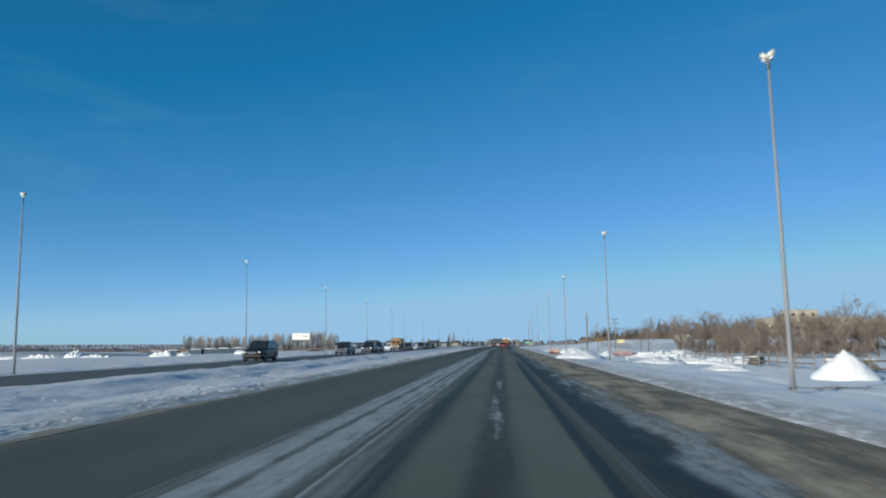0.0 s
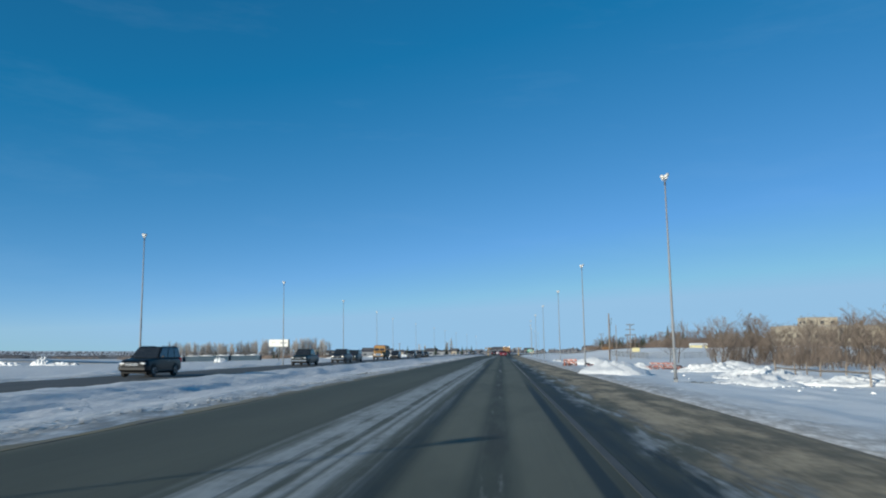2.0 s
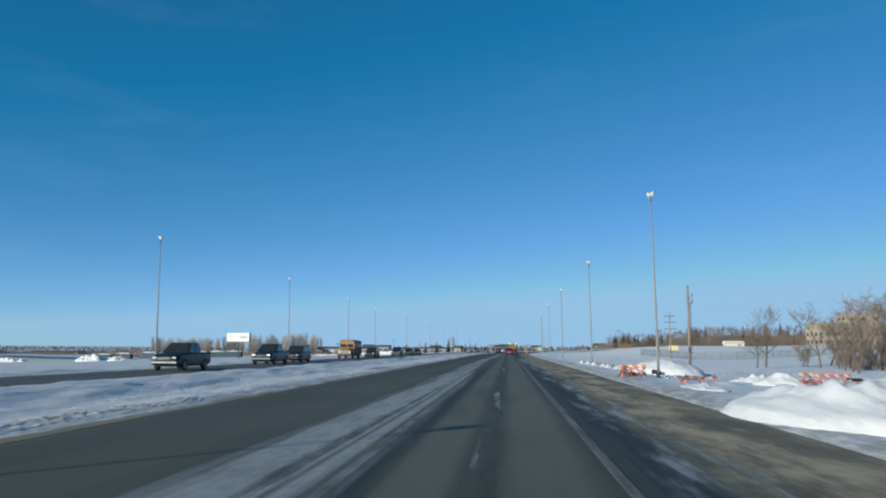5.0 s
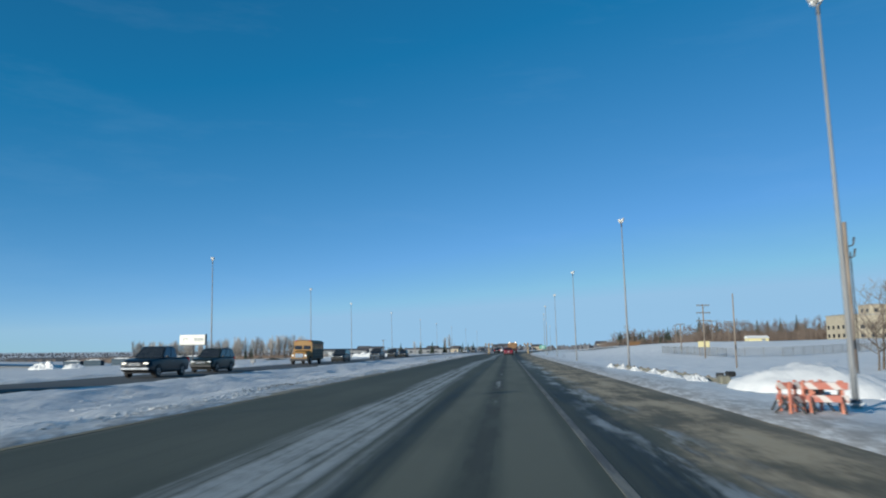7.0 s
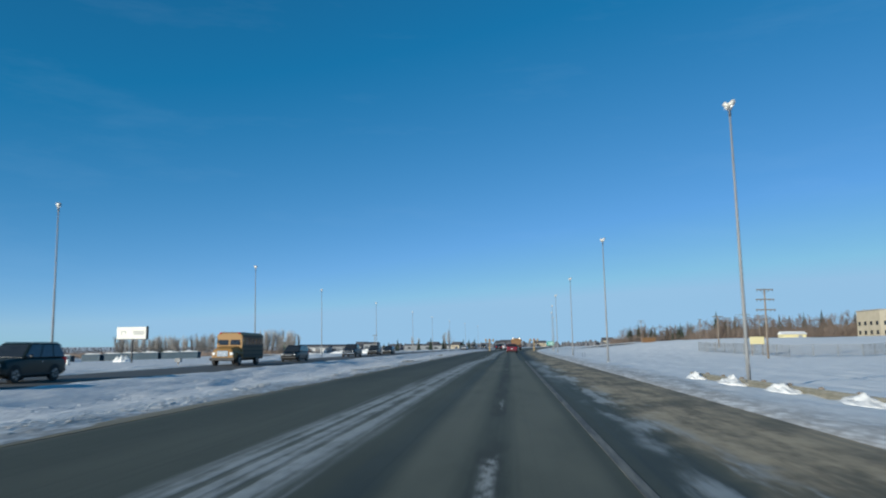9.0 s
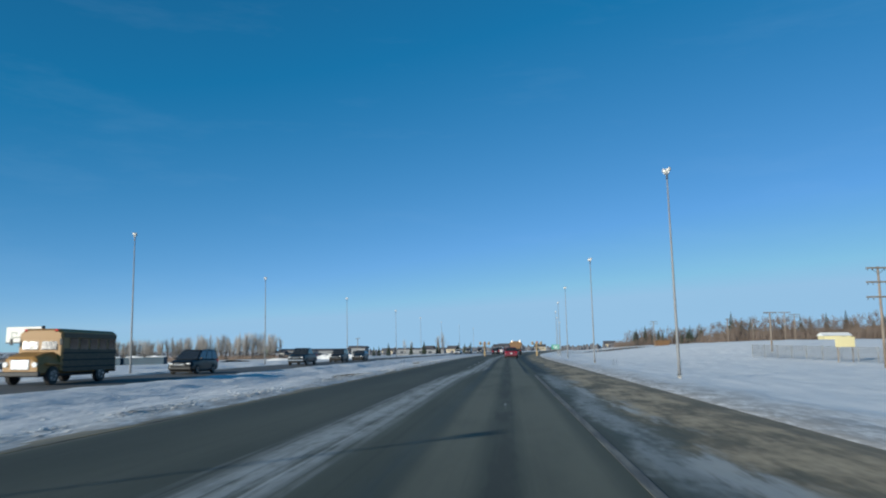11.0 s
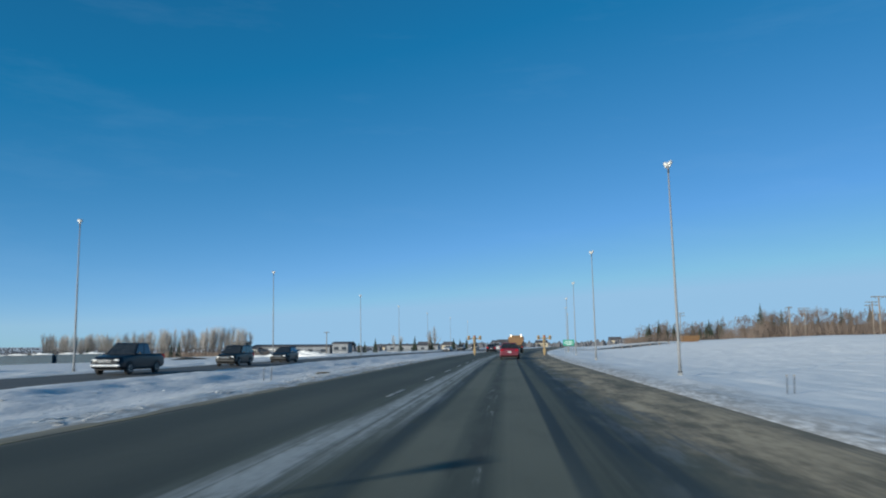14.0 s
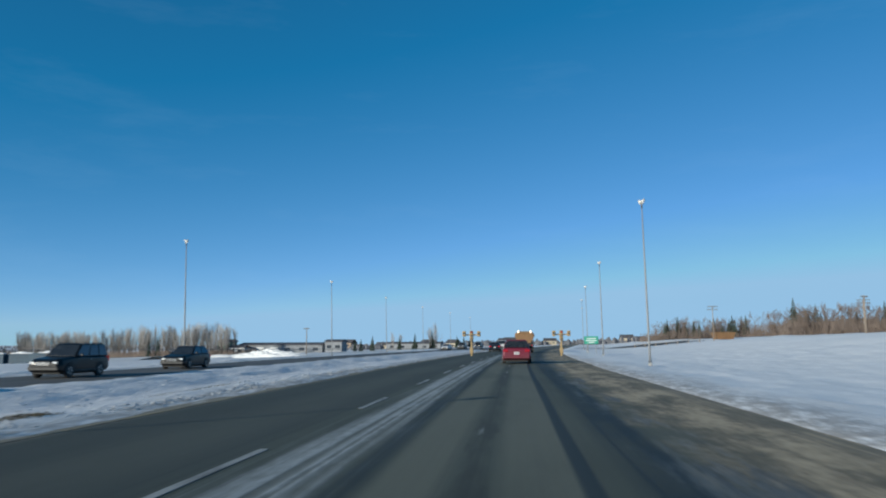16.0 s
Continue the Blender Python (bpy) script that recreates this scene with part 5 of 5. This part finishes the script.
rail_fence()
for k, (x, y, tn) in enumerate(((16.2, 36.0, 10), (17.0, 31.0, -20), (18.0, 41.0, 30), (16.4, 49.5, 60))):
    stack = thing("plank_stack", (x, y, ground_z(x, y)), "stack of weathered planks beside a fence", "plank stack", "plank stacks", tn)
    for j in range(5):
        part("plank", Form().box((0.05 * math.sin(j * 3), 0.03 * math.cos(j * 5), 0.1 + 0.09 * j), (2.6 - 0.2 * j, 0.7 - 0.1 * (j % 2), 0.07), 0.01), OLD_RAIL, stack)
    part("snow_cap", Form().box((0, 0, 0.56), (2.2, 0.6, 0.1), 0.04), SNOW, stack)


def wood_pole(x, y, height, label, riser=False, r=0.10):
    ob = thing("utility_pole", (x, y, ground_z(x, y)), label, "utility pole", "utility poles")
    part("pole", Form().tube([(0, 0, -0.3), (0, 0, height)], [r, r * 0.75], 10), WOOD, ob, smooth=True)
    if riser:
        for z in (height - 1.1, height - 0.75):
            part("insulator", Form().tube([(0.06, 0, z), (0.22, 0, z + 0.05), (0.26, 0, z + 0.28)], [0.025, 0.025, 0.035], 6), DARK_STEEL, ob)
        part("cable_drop", Form().tube([(0.12, 0, height - 0.9), (0.14, 0, 1.2)], [0.018, 0.018], 5), BLACK, ob)
    part("guard_plate", Form().box((0, -r - 0.005, 1.4), (0.09, 0.02, 0.26), 0.004), DARK_STEEL, ob)
    return ob


wood_pole(10.45, 92.6, 5.1, "grey wooden pole with insulators beside a lamp", True, 0.085)
wood_pole(15.4, 120.6, 5.0, "bare grey wooden pole standing in a snow field", False, 0.055)


def arm_pole(x, y, height, arms, label, width=1.6):
    """A wooden pole with cross arms."""
    ob = thing("utility_pole", (x, y, ground_z(x, y)), label, "utility pole", "utility poles")
    part("pole", Form().tube([(0, 0, -0.3), (0, 0, height)], [0.11, 0.075], 8), WOOD, ob, smooth=True)
    for k, z in enumerate(arms):
        wd = width * (1.0 + 0.08 * k)
        arm = part("cross_arm", Form().box((0, -0.1, z), (wd, 0.09, 0.11), 0.01), OLD_RAIL, ob)
        for s in (-0.45, -0.25, 0.25, 0.45):
            part("insulator", Form().tube([(s * wd, -0.1, z + 0.05), (s * wd, -0.1, z - 0.18)], [0.035, 0.03], 6), DARK_STEEL, arm)
    for s in (-1, 1):
        part("brace", Form().tube([(s * width * 0.3, -0.06, arms[0]), (0, -0.06, arms[0] - 0.4)], [0.018, 0.018], 4), DARK_STEEL, ob)
    return ob


arm_pole(24.8, 164.5, 6.75, (6.65, 5.7, 4.7), "wooden power pole with three cross arms")
arm_pole(30.6, 202.3, 4.6, (4.55,), "wooden pole with a single wide cross arm", 1.5)
arm_pole(47, 243, 5.0, (4.9,), "wooden pole with one cross arm on a rise", 2.0)
arm_pole(58, 268, 5.4, (5.3, 4.8), "wooden pole with two cross arms on a rise", 2.2)
arm_pole(60, 300, 6.0, (5.9, 5.4), "wooden pole with two cross arms by a wood", 2.2)
arm_pole(43, 262, 4.6, (4.5,), "slim wooden pole on a snowy rise", 0.8)
arm_pole(40, 320, 7.0, (6.9, 6.3), "far wooden power pole before the trees", 2.0)
arm_pole(-40.3, 308, 5.2, (5.1,), "far wooden pole beside the oncoming road", 1.2)


def mesh_fence(corners, height, label):
    """A wire mesh fence between corner points."""
    ob = thing("mesh_fence", (0, 0, 0), label, "fence")
    for (xa, ya), (xb, yb) in zip(corners, corners[1:]):
        d = math.hypot(xb - xa, yb - ya)
        n = max(1, round(d / 2.4))
        for k in range(n):
            p, q = [(xa + (xb - xa) * t, ya + (yb - ya) * t) for t in (k / n, (k + 1) / n)]
            zp, zq = ground_z(*p), ground_z(*q)
            part("post", Form().tube([(*p, zp - 0.2), (*p, zp + height + 0.08)], [0.035, 0.035], 6), MESH_GREY, ob)
            f = Form()
            f.tube([(*p, zp + height), (*q, zq + height)], [0.022, 0.022], 4)
            m = 15
            for j in range(m):
                u, w = j / m, (j + 1) / m
                for a, b in (((u, 0), (w, 1)), ((w, 0), (u, 1))):
                    pa = [(p[0] + (q[0] - p[0]) * t, p[1] + (q[1] - p[1]) * t, (zp + (zq - zp) * t) + 0.05 + h * (height - 0.05)) for t, h in (a, b)]
                    f.tube(pa, [0.009, 0.009], 3, caps=False)
            for j in range(1, 6):
                f.tube([(*p, zp + height * j / 6), (*q, zq + height * j / 6)], [0.008, 0.008], 3, caps=False)
            part("mesh_panel", f, MESH_GREY, ob)
    return ob


mesh_fence([(25.4, 193.0), (29.5, 172.0), (36.5, 171.0), (48.0, 180.0), (62.0, 190.0)], 1.25, "grey wire mesh fence standing in snow")
sign = thing("panel_sign", (28.2, 178.0, ground_z(28.2, 178.0)), "faded yellow blank panel on two posts", "sign")
part("panel", Form().box((0, 0, 1.7), (1.6, 0.06, 0.85), 0.015), BOX_YELLOW, sign)
for s in (-0.6, 0.6):
    part("post", Form().box((s, 0.07, 0.9), (0.08, 0.08, 1.9), 0.01), WOOD, sign)
shed = thing("shed", (63, 262, ground_z(63, 262) - 0.9), "low pale yellow shed with a snowy roof", "shed")
part("wall", Form().box((0, 0, 0.8), (5.0, 3.0, 1.8), 0.03), BOX_YELLOW, shed)
part("roof", Form().loft([[(-2.7, -1.7, 1.7), (2.7, -1.7, 1.7), (2.7, 0, 2.3), (-2.7, 0, 2.3)], [(-2.7, 1.7, 1.7), (2.7, 1.7, 1.7), (2.7, 0.01, 2.34), (-2.7, 0.01, 2.34)]]), SNOW, shed, "snow-covered roof")
part("door", Form().box((1.2, -1.52, 0.75), (0.9, 0.06, 1.6), 0.02), GREY_WALL, shed)


# ---------------------------------------------------------------- the beige block and its neighbours
def block_building(name, x, y, parts_, label, wall, turn=0.0, cols=8, storey=3.0):
    """A flat-roofed building of several wings: (dx, dy, width, depth, height)."""
    ob = thing(name, (x, y, ground_z(x, y) - 0.3), label, "building", "", turn)
    for dx, dy, w, d, h in parts_:
        wing = part("wall", Form().box((dx, dy, h / 2), (w, d, h), 0.05), wall, ob)
        part("parapet", Form().box((dx, dy, h + 0.15), (w + 0.4, d + 0.4, 0.35), 0.05), CONCRETE, wing)
        rows = max(1, int((h - 0.6) / storey))
        n = max(2, int(w / 3.6))
        for r in range(rows):
            for c in range(n):
                wx = dx - w / 2 + (c + 0.5) * w / n
                wz = 1.7 + storey * r
                part("window", Form().box((wx, dy - d / 2 - 0.03, wz), (1.5, 0.14, 1.3), 0.03), WINDOW, wing)
                part("window_sill", Form().box((wx, dy - d / 2 - 0.08, wz - 0.72), (1.7, 0.2, 0.1), 0.02), CONCRETE, wing)
            for c in range(max(1, int(d / 4))):
                part("window", Form().box((dx - w / 2 - 0.03, dy - d / 2 + (c + 0.5) * 4, 1.7 + storey * r), (0.14, 1.5, 1.3), 0.03), WINDOW, wing)
    return ob


block_building("apartment_building", 131, 345, [(-2, 0, 22, 16, 8.8), (18, 4, 18, 16, 9.2), (44, 2, 34, 18, 8.2), (5, 3, 13, 9, 12.6)], "beige flat-roofed apartment block beyond bare trees", BEIGE_WALL)

# ---------------------------------------------------------------- across the oncoming road
def billboard(x, y, label):
    z = ground_z(x, y)
    ob = thing("billboard", (x, y, z), label, "billboard", "", -17)
    top, low = 3.98 - z, 2.32 - z
    face = part("panel", Form().box((0, 0, (top + low) / 2), (5.3, 0.16, top - low), 0.03), BOARD, ob, "weathered cream panel")
    part("end_board", Form().box((2.70, 0.16, (top + low) / 2 + 0.03), (0.1, 0.36, top - low + 0.1), 0.02), DARK_STEEL, ob)
    part("frame", Form().box((0, 0.06, low - 0.06), (5.4, 0.2, 0.1), 0.02), DARK_STEEL, ob)
    part("post", Form().tube([(0.1, 0.12, -0.3), (0.1, 0.12, low)], [0.12, 0.12], 10), DARK_STEEL, ob)
    for cx, cz, w, h in ((-1.35, 0.22, 0.9, 0.1), (-1.75, -0.02, 0.1, 0.42), (-1.0, 0.06, 0.12, 0.24), (1.3, 0.2, 1.9, 0.12), (1.4, -0.02, 1.9, 0.14), (1.3, -0.22, 1.7, 0.08)):
        part("lettering_bar", Form().box((cx, -0.085, (top + low) / 2 + cz), (w, 0.012, h), 0), INK, face)
    return ob


billboard(-52.3, 188.5, "cream billboard with dark illegible bars on one post")

box_ = thing("utility_box", (-77, 213, ground_z(-77, 213)), "small white utility box standing in snow", "utility box")
part("cabinet", Form().box((0, 0, 0.55), (0.75, 0.5, 0.8), 0.03), SIGN_WHITE, box_)
part("plinth", Form().box((0, 0, 0.08), (0.9, 0.65, 0.3), 0.03), CONCRETE, box_)
part("door_line", Form().box((0, -0.255, 0.55), (0.02, 0.012, 0.7), 0), INK, box_)
box2 = thing("utility_box", (-30.5, 156.5, ground_z(-30.5, 156.5)), "low grey cable box on a post in snow", "utility box")
part("cabinet", Form().box((0, 0, 0.5), (0.55, 0.4, 0.36), 0.03), STEEL, box2)
part("post", Form().box((0, 0, 0.15), (0.1, 0.1, 0.5), 0.01), WOOD, box2)


def container(x, y, turn, length, label):
    ob = thing("shipping_container", (x, y, ground_z(x, y) - 0.15), label, "container", "containers", turn)
    f = Form()
    n = int(length / 0.5)
    ring = lambda y0: [(-length / 2 + length * k / n, y0 + (0.05 if k % 2 else 0.0)) for k in range(n + 1)]
    part("shell", f.box((0, 0, 1.25), (length, 2.4, 2.4), 0.04), BLUE_TARP, ob)
    for k in range(n):
        part("rib", Form().box((-length / 2 + length * (k + 0.5) / n, -1.22, 1.25), (0.2, 0.05, 2.1), 0), BLUE_TARP, ob)
    part("top_rail", Form().box((0, -1.2, 2.42), (length, 0.12, 0.12), 0.02), BLUE_TARP, ob)
    part("snow_cap", heap_form(x, length * 1.0, 2.4, 0.3, 0.5, 0.5), SNOW, ob, smooth=True).location = (0, 0, 2.42)
    return ob


for k, x in enumerate((-106, -112.7, -119.4, -126.1, -132.8, -139.5)):
    container(x, 327 + 0.6 * math.sin(k * 2), 1.5 * math.sin(k), 6.6, "blue steel container with snow on top in a yard")
for k, x in enumerate((-152, -160)):
    container(x, 330, 2, 6.6, "blue steel container in a snowy yard")
for k, (x, y, l, w, h) in enumerate(((-118, 250, 9, 6, 1.4), (-122, 255, 8, 6, 1.2), (-112, 252, 7, 5, 0.9), (-160, 245, 16, 6, 1.0), (-158, 262, 8, 6, 1.7), (-175, 246, 18, 6, 0.9), (-98, 270, 5, 4, 1.2),
                                     (-140, 246, 14, 5, 1.0), (-75, 360, 16, 6, 0.5), (-45, 300, 14, 4, 0.7), (-36, 275, 12, 3.5, 0.6), (-88, 345, 12, 5, 0.5))):
    snow_mound(30.2 + k, x, y, l, w, h, "big heap of dumped snow at the edge of a yard", 0.45, 0.6)


def low_building(x, y, w, d, h, wall, label, turn=0.0, roof=ROOF, doors=0):
    ob = thing("warehouse", (x, y, ground_z(x, y) - 0.2), label, "building", "", turn)
    body = part("wall", Form().box((0, 0, h / 2), (w, d, h), 0.04), wall, ob)
    part("roof", Form().loft([[(-w / 2 - 0.4, -d / 2 - 0.4, h), (w / 2 + 0.4, -d / 2 - 0.4, h), (w / 2 + 0.4, -d / 2 - 0.4, h + 0.2), (-w / 2 - 0.4, -d / 2 - 0.4, h + 0.2)],
                             [(-w / 2 - 0.4, 0, h), (w / 2 + 0.4, 0, h), (w / 2 + 0.4, 0, h + 0.9), (-w / 2 - 0.4, 0, h + 0.9)],
                             [(-w / 2 - 0.4, d / 2 + 0.4, h), (w / 2 + 0.4, d / 2 + 0.4, h), (w / 2 + 0.4, d / 2 + 0.4, h + 0.2), (-w / 2 - 0.4, d / 2 + 0.4, h + 0.2)]]), roof, ob)
    n = max(2, int(w / 5))
    for k in range(n):
        x0 = -w / 2 + (k + 0.5) * w / n
        if k < doors:
            part("door", Form().box((x0, -d / 2 - 0.03, 1.3), (2.8, 0.1, 2.5), 0.03), WHITE_WALL, body)
        else:
            part("window", Form().box((x0, -d / 2 - 0.03, h * 0.55), (1.8, 0.1, 1.0), 0.03), WINDOW, body)
    return ob


low_building(-84, 432, 30, 14, 3.4, GREY_WALL, "long low grey depot with a dark roof", 4, ROOF, 3)
low_building(-64, 428, 6, 8, 3.8, GREY_WALL, "small dark grey depot annex", 0)
low_building(-103, 424, 5, 6, 4.6, GREEN_WALL, "small green gatehouse beside a depot", 0)
low_building(-98, 422, 6, 5, 2.4, WHITE_WALL, "small white cabin beside a depot", 0)
low_building(-268, 470, 30, 12, 2.0, BROWN_WALL, "long brown barn across a snowy field", 0)
low_building(-310, 465, 16, 10, 2.2, ROOF, "dark barn across a snowy field", 0)
low_building(-48, 520, 26, 10, 3.2, GREY_WALL, "low grey store beside the junction", 0)


def dead_grass(x, y, wx, wy, count, seed, label):
    """Blades of dead grass where the snow has blown thin."""
    r = random.Random(seed)
    f = Form()
    spots = np.array([(x + r.gauss(0, wx), y + r.gauss(0, wy)) for k in range(count)])
    heights = ground_height(spots[:, 0], spots[:, 1]) - 0.01
    for (px, py), z in zip(spots.tolist(), heights.tolist()):
        a, h = r.random() * 6.283, r.uniform(0.02, 0.07)
        d = Vector((math.cos(a), math.sin(a), 0)) * 0.02
        tip = Vector((px, py, z + h)) + Vector((r.gauss(0, 0.06), r.gauss(0, 0.06), 0))
        f.add([Vector((px, py, z)) - d, Vector((px, py, z)) + d, tip], [(0, 1, 2)])
    return tagged(new("dead_grass", f.mesh("dead_grass", DRY_GRASS)), label, "dead grass", kind="stuff")


DRY_GRASS = make_twigs("dry_grass", (0.05, 0.045, 0.03), (0.13, 0.11, 0.07))
for k, (x, y, wx, wy, n) in enumerate(((-8.4, 180.0, 0.15, 0.5, 350), (-8.1, 149.5, 0.2, 1.2, 600), (-9.5, 190, 0.2, 2.0, 500), (-8.0, 62, 0.15, 2.0, 260), (-8.1, 96, 0.15, 2.5, 260),
                                       (9.5, 22.5, 0.6, 0.25, 300), (8.3, 51.2, 0.5, 0.12, 160)  )):
    dead_grass(x, y, wx, wy, n, 60 + k, "dark dead grass showing through thin snow")

# ---------------------------------------------------------------- the junction and the distance
def signal_mast(x, y, label):
    z = ground_z(x, y)
    ob = thing("traffic_signal", (x, y, z), label, "traffic signal", "traffic signals")
    part("post", Form().tube([(0, 0, -0.3), (0, 0, 2.5)], [0.11, 0.09], 10), SIGNAL_YELLOW, ob)
    part("cabinet", Form().box((0, -0.05, 0.7), (0.34, 0.3, 0.6), 0.04), SIGNAL_YELLOW, ob)
    part("cross_arm", Form().tube([(-0.8, 0, 2.3), (0.8, 0, 2.3)], [0.06, 0.06], 8), SIGNAL_YELLOW, ob)
    for dx, h, top in ((0, 1.02, 2.2), (-0.75, 0.55, 2.4), (0.75, 0.55, 2.4)):
        head = part("signal_head", Form().box((dx, -0.15, top), (0.36 if h > 1 else 0.34, 0.3, h), 0.04), SIGNAL_YELLOW, ob)
        for k in range(3 if h > 1 else 1):
            zz = top + (0.36 - 0.36 * k if h > 1 else 0)
            part("lens", Form().tube([(dx, -0.29, zz), (dx, -0.34, zz)], [0.09, 0.09], 12), TAIL if k == 0 and h > 1 else INK, head)
            part("visor", Form().tube([(dx, -0.30, zz + 0.02), (dx, -0.46, zz)], [0.11, 0.105], 10, caps=False), SIGNAL_YELLOW, head)
    return ob


signal_mast(4.9, 243, "yellow traffic signal mast with three heads at a junction")
signal_mast(-4.2, 243, "yellow traffic signal mast on the snowy median")

gs = thing("road_sign", (8.7, 251, ground_z(8.7, 251)), "green road sign on two posts beside the road", "road sign")
board = part("panel", Form().box((0, 0, 1.55), (1.55, 0.05, 0.85), 0.015), GREEN_SIGN, gs)
for s in (-0.5, 0.5):
    part("post", Form().tube([(s, 0.06, -0.2), (s, 0.06, 1.9)], [0.035, 0.035], 6), STEEL, gs)
for z, w in ((1.72, 1.0), (1.5, 1.2), (1.3, 0.7)):
    part("lettering_bar", Form().box((0, -0.03, z), (w, 0.008, 0.08), 0), SIGN_WHITE, board)

# the cross street, and the rail along it
sheet("road_crossing", np.linspace(-300, 300, 40), np.linspace(334, 350, 4), lambda x, y: np.maximum(ground_height(x, y) + 0.1, 0.02) * (np.abs(x - bend(y)) > 6) + 0.015, FAR_ROAD,
      "dark asphalt of a crossing street", "road")


def far_rail():
    ob = thing("guard_rail", (0, 0, 0), "pale steel guard rail on low posts by a crossing street", "guard rail")
    n = 7
    for k in range(n):
        x, y = 25 + 2.0 * k, 324 - 0.8 * k
        z = ground_z(x, y)
        part("post", Form().box((x, y, z + 0.3), (0.16, 0.16, 0.8), 0.02), WOOD, ob)
        if k < n - 1:
            z2 = ground_z(x + 2.0, y - 0.8)
            part("rail", Form().tube([(x, y, z + 0.62), (x + 2.0, y - 0.8, z2 + 0.62)], [0.075, 0.075], 6), STEEL, ob)
    return ob


far_rail()
# stands in for an orange vehicle on the crossing street, built as a tub
skip = thing("waste_skip", (42.4, 322, ground_z(42.4, 322)), "orange vehicle on a snowy rise, built as a plain tub", "skip", "", 12)
part("tub", Form().loft([[(-1.7, -0.9, 0.1), (1.7, -0.9, 0.1), (1.7, 0.9, 0.1), (-1.7, 0.9, 0.1)], [(-2.1, -1.0, 1.5), (2.1, -1.0, 1.5), (2.1, 1.0, 1.5), (-2.1, 1.0, 1.5)]]), TRUCK_YELLOW, skip)
for k in range(5):
    part("rib", Form().box((-1.5 + 0.75 * k, -1.0, 0.85), (0.1, 0.08, 1.2), 0.01), TRUCK_YELLOW, skip)
part("top_rail", Form().box((0, -1.0, 1.5), (4.3, 0.12, 0.12), 0.02), TRUCK_YELLOW, skip)


def house(x, y, w, d, h, wall, turn, label):
    ob = thing("house", (x, y, ground_z(x, y) - 0.2), label, "house", "houses", turn)
    body = part("wall", Form().box((0, 0, h / 2), (w, d, h), 0.03), wall, ob)
    part("roof", Form().loft([[(-w / 2 - 0.4, -d / 2 - 0.4, h), (w / 2 + 0.4, -d / 2 - 0.4, h)], [(-w / 2 - 0.4, 0, h + d * 0.3), (w / 2 + 0.4, 0, h + d * 0.3)],
                             [(-w / 2 - 0.4, d / 2 + 0.4, h), (w / 2 + 0.4, d / 2 + 0.4, h)]][0:3], False), ROOF, ob)
    for k in (-1, 1):
        part("window", Form().box((k * w * 0.25, -d / 2 - 0.03, h * 0.55), (w * 0.18, 0.1, h * 0.28), 0.02), WINDOW, body)
    part("door", Form().box((0, -d / 2 - 0.03, 1.0), (1.0, 0.1, 2.0), 0.02), BROWN_WALL, body)
    return ob


rng = random.Random(5)
WALLS = [GREY_WALL, BROWN_WALL, BEIGE_WALL, GREY_WALL, BEIGE_WALL]
for k in range(14):
    x = -150 + 330 * (k + rng.random()) / 14
    if -6 < x - 0.07 * 600 < 26:
        continue
    y = rng.uniform(640, 800)
    house(x, y, rng.uniform(7, 12), rng.uniform(6, 9), rng.uniform(2.4, 4.2), WALLS[k % 5], rng.uniform(-30, 30),
          ("grey", "brown", "beige", "grey", "beige")[k % 5] + " house far off behind the junction")


def belt(name, x0, x1, y0, y1, count, h0, h1, material, label, seed):
    """Far woods: many small pointed clumps in one mesh."""
    r = random.Random(seed)
    f = Form()
    spots = np.array([(r.uniform(x0, x1), r.uniform(y0, y1)) for k in range(count)])
    heights = ground_height(spots[:, 0], spots[:, 1]) - 0.5
    for k, ((x, y), z) in enumerate(zip(spots.tolist(), heights.tolist())):
        h = r.uniform(h0, h1)
        w = h * r.uniform(0.22, 0.5)
        n = 5
        lo = [(x + w * math.cos(6.283 * j / n + k), y + w * math.sin(6.283 * j / n + k), z + h * r.uniform(0.0, 0.15)) for j in range(n)]
        mid = [(x + w * r.uniform(0.7, 1.2) * math.cos(6.283 * j / n + k), y + w * math.sin(6.283 * j / n + k), z + h * r.uniform(0.4, 0.7)) for j in range(n)]
        top = [(x + w * 0.25 * math.cos(6.283 * j / n + k), y + w * 0.25 * math.sin(6.283 * j / n + k), z + h * r.uniform(0.9, 1.05)) for j in range(n)]
        f.loft([lo, mid, top])
    ob = new(name, f.mesh(name, material))
    return tagged(ob, label, "far woods", kind="stuff")


SCRUB = make_twigs("russet_scrub", (0.26, 0.19, 0.15), (0.36, 0.28, 0.22))
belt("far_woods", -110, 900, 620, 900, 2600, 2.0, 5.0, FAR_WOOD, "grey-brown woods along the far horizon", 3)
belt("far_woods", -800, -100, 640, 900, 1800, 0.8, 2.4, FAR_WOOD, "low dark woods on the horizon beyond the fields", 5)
scrub = random.Random(6)
brush("brushwood", [(scrub.uniform(-430, -195), scrub.uniform(420, 520), scrub.uniform(2.0, 4.5)) for k in range(1300)], 40, FAR_WOOD,
      "grey-brown scrub across the snowy fields", 4)
brush("brushwood", [(scrub.uniform(-205, -86), scrub.uniform(398, 450), scrub.uniform(1.2, 3.0)) for k in range(1500)], 70, SCRUB,
      "russet scrub below a row of poplars", 6)
belt("far_woods", 150, 420, 395, 470, 800, 4, 8, TWIG, "brown wood on the rise behind the buildings", 7)
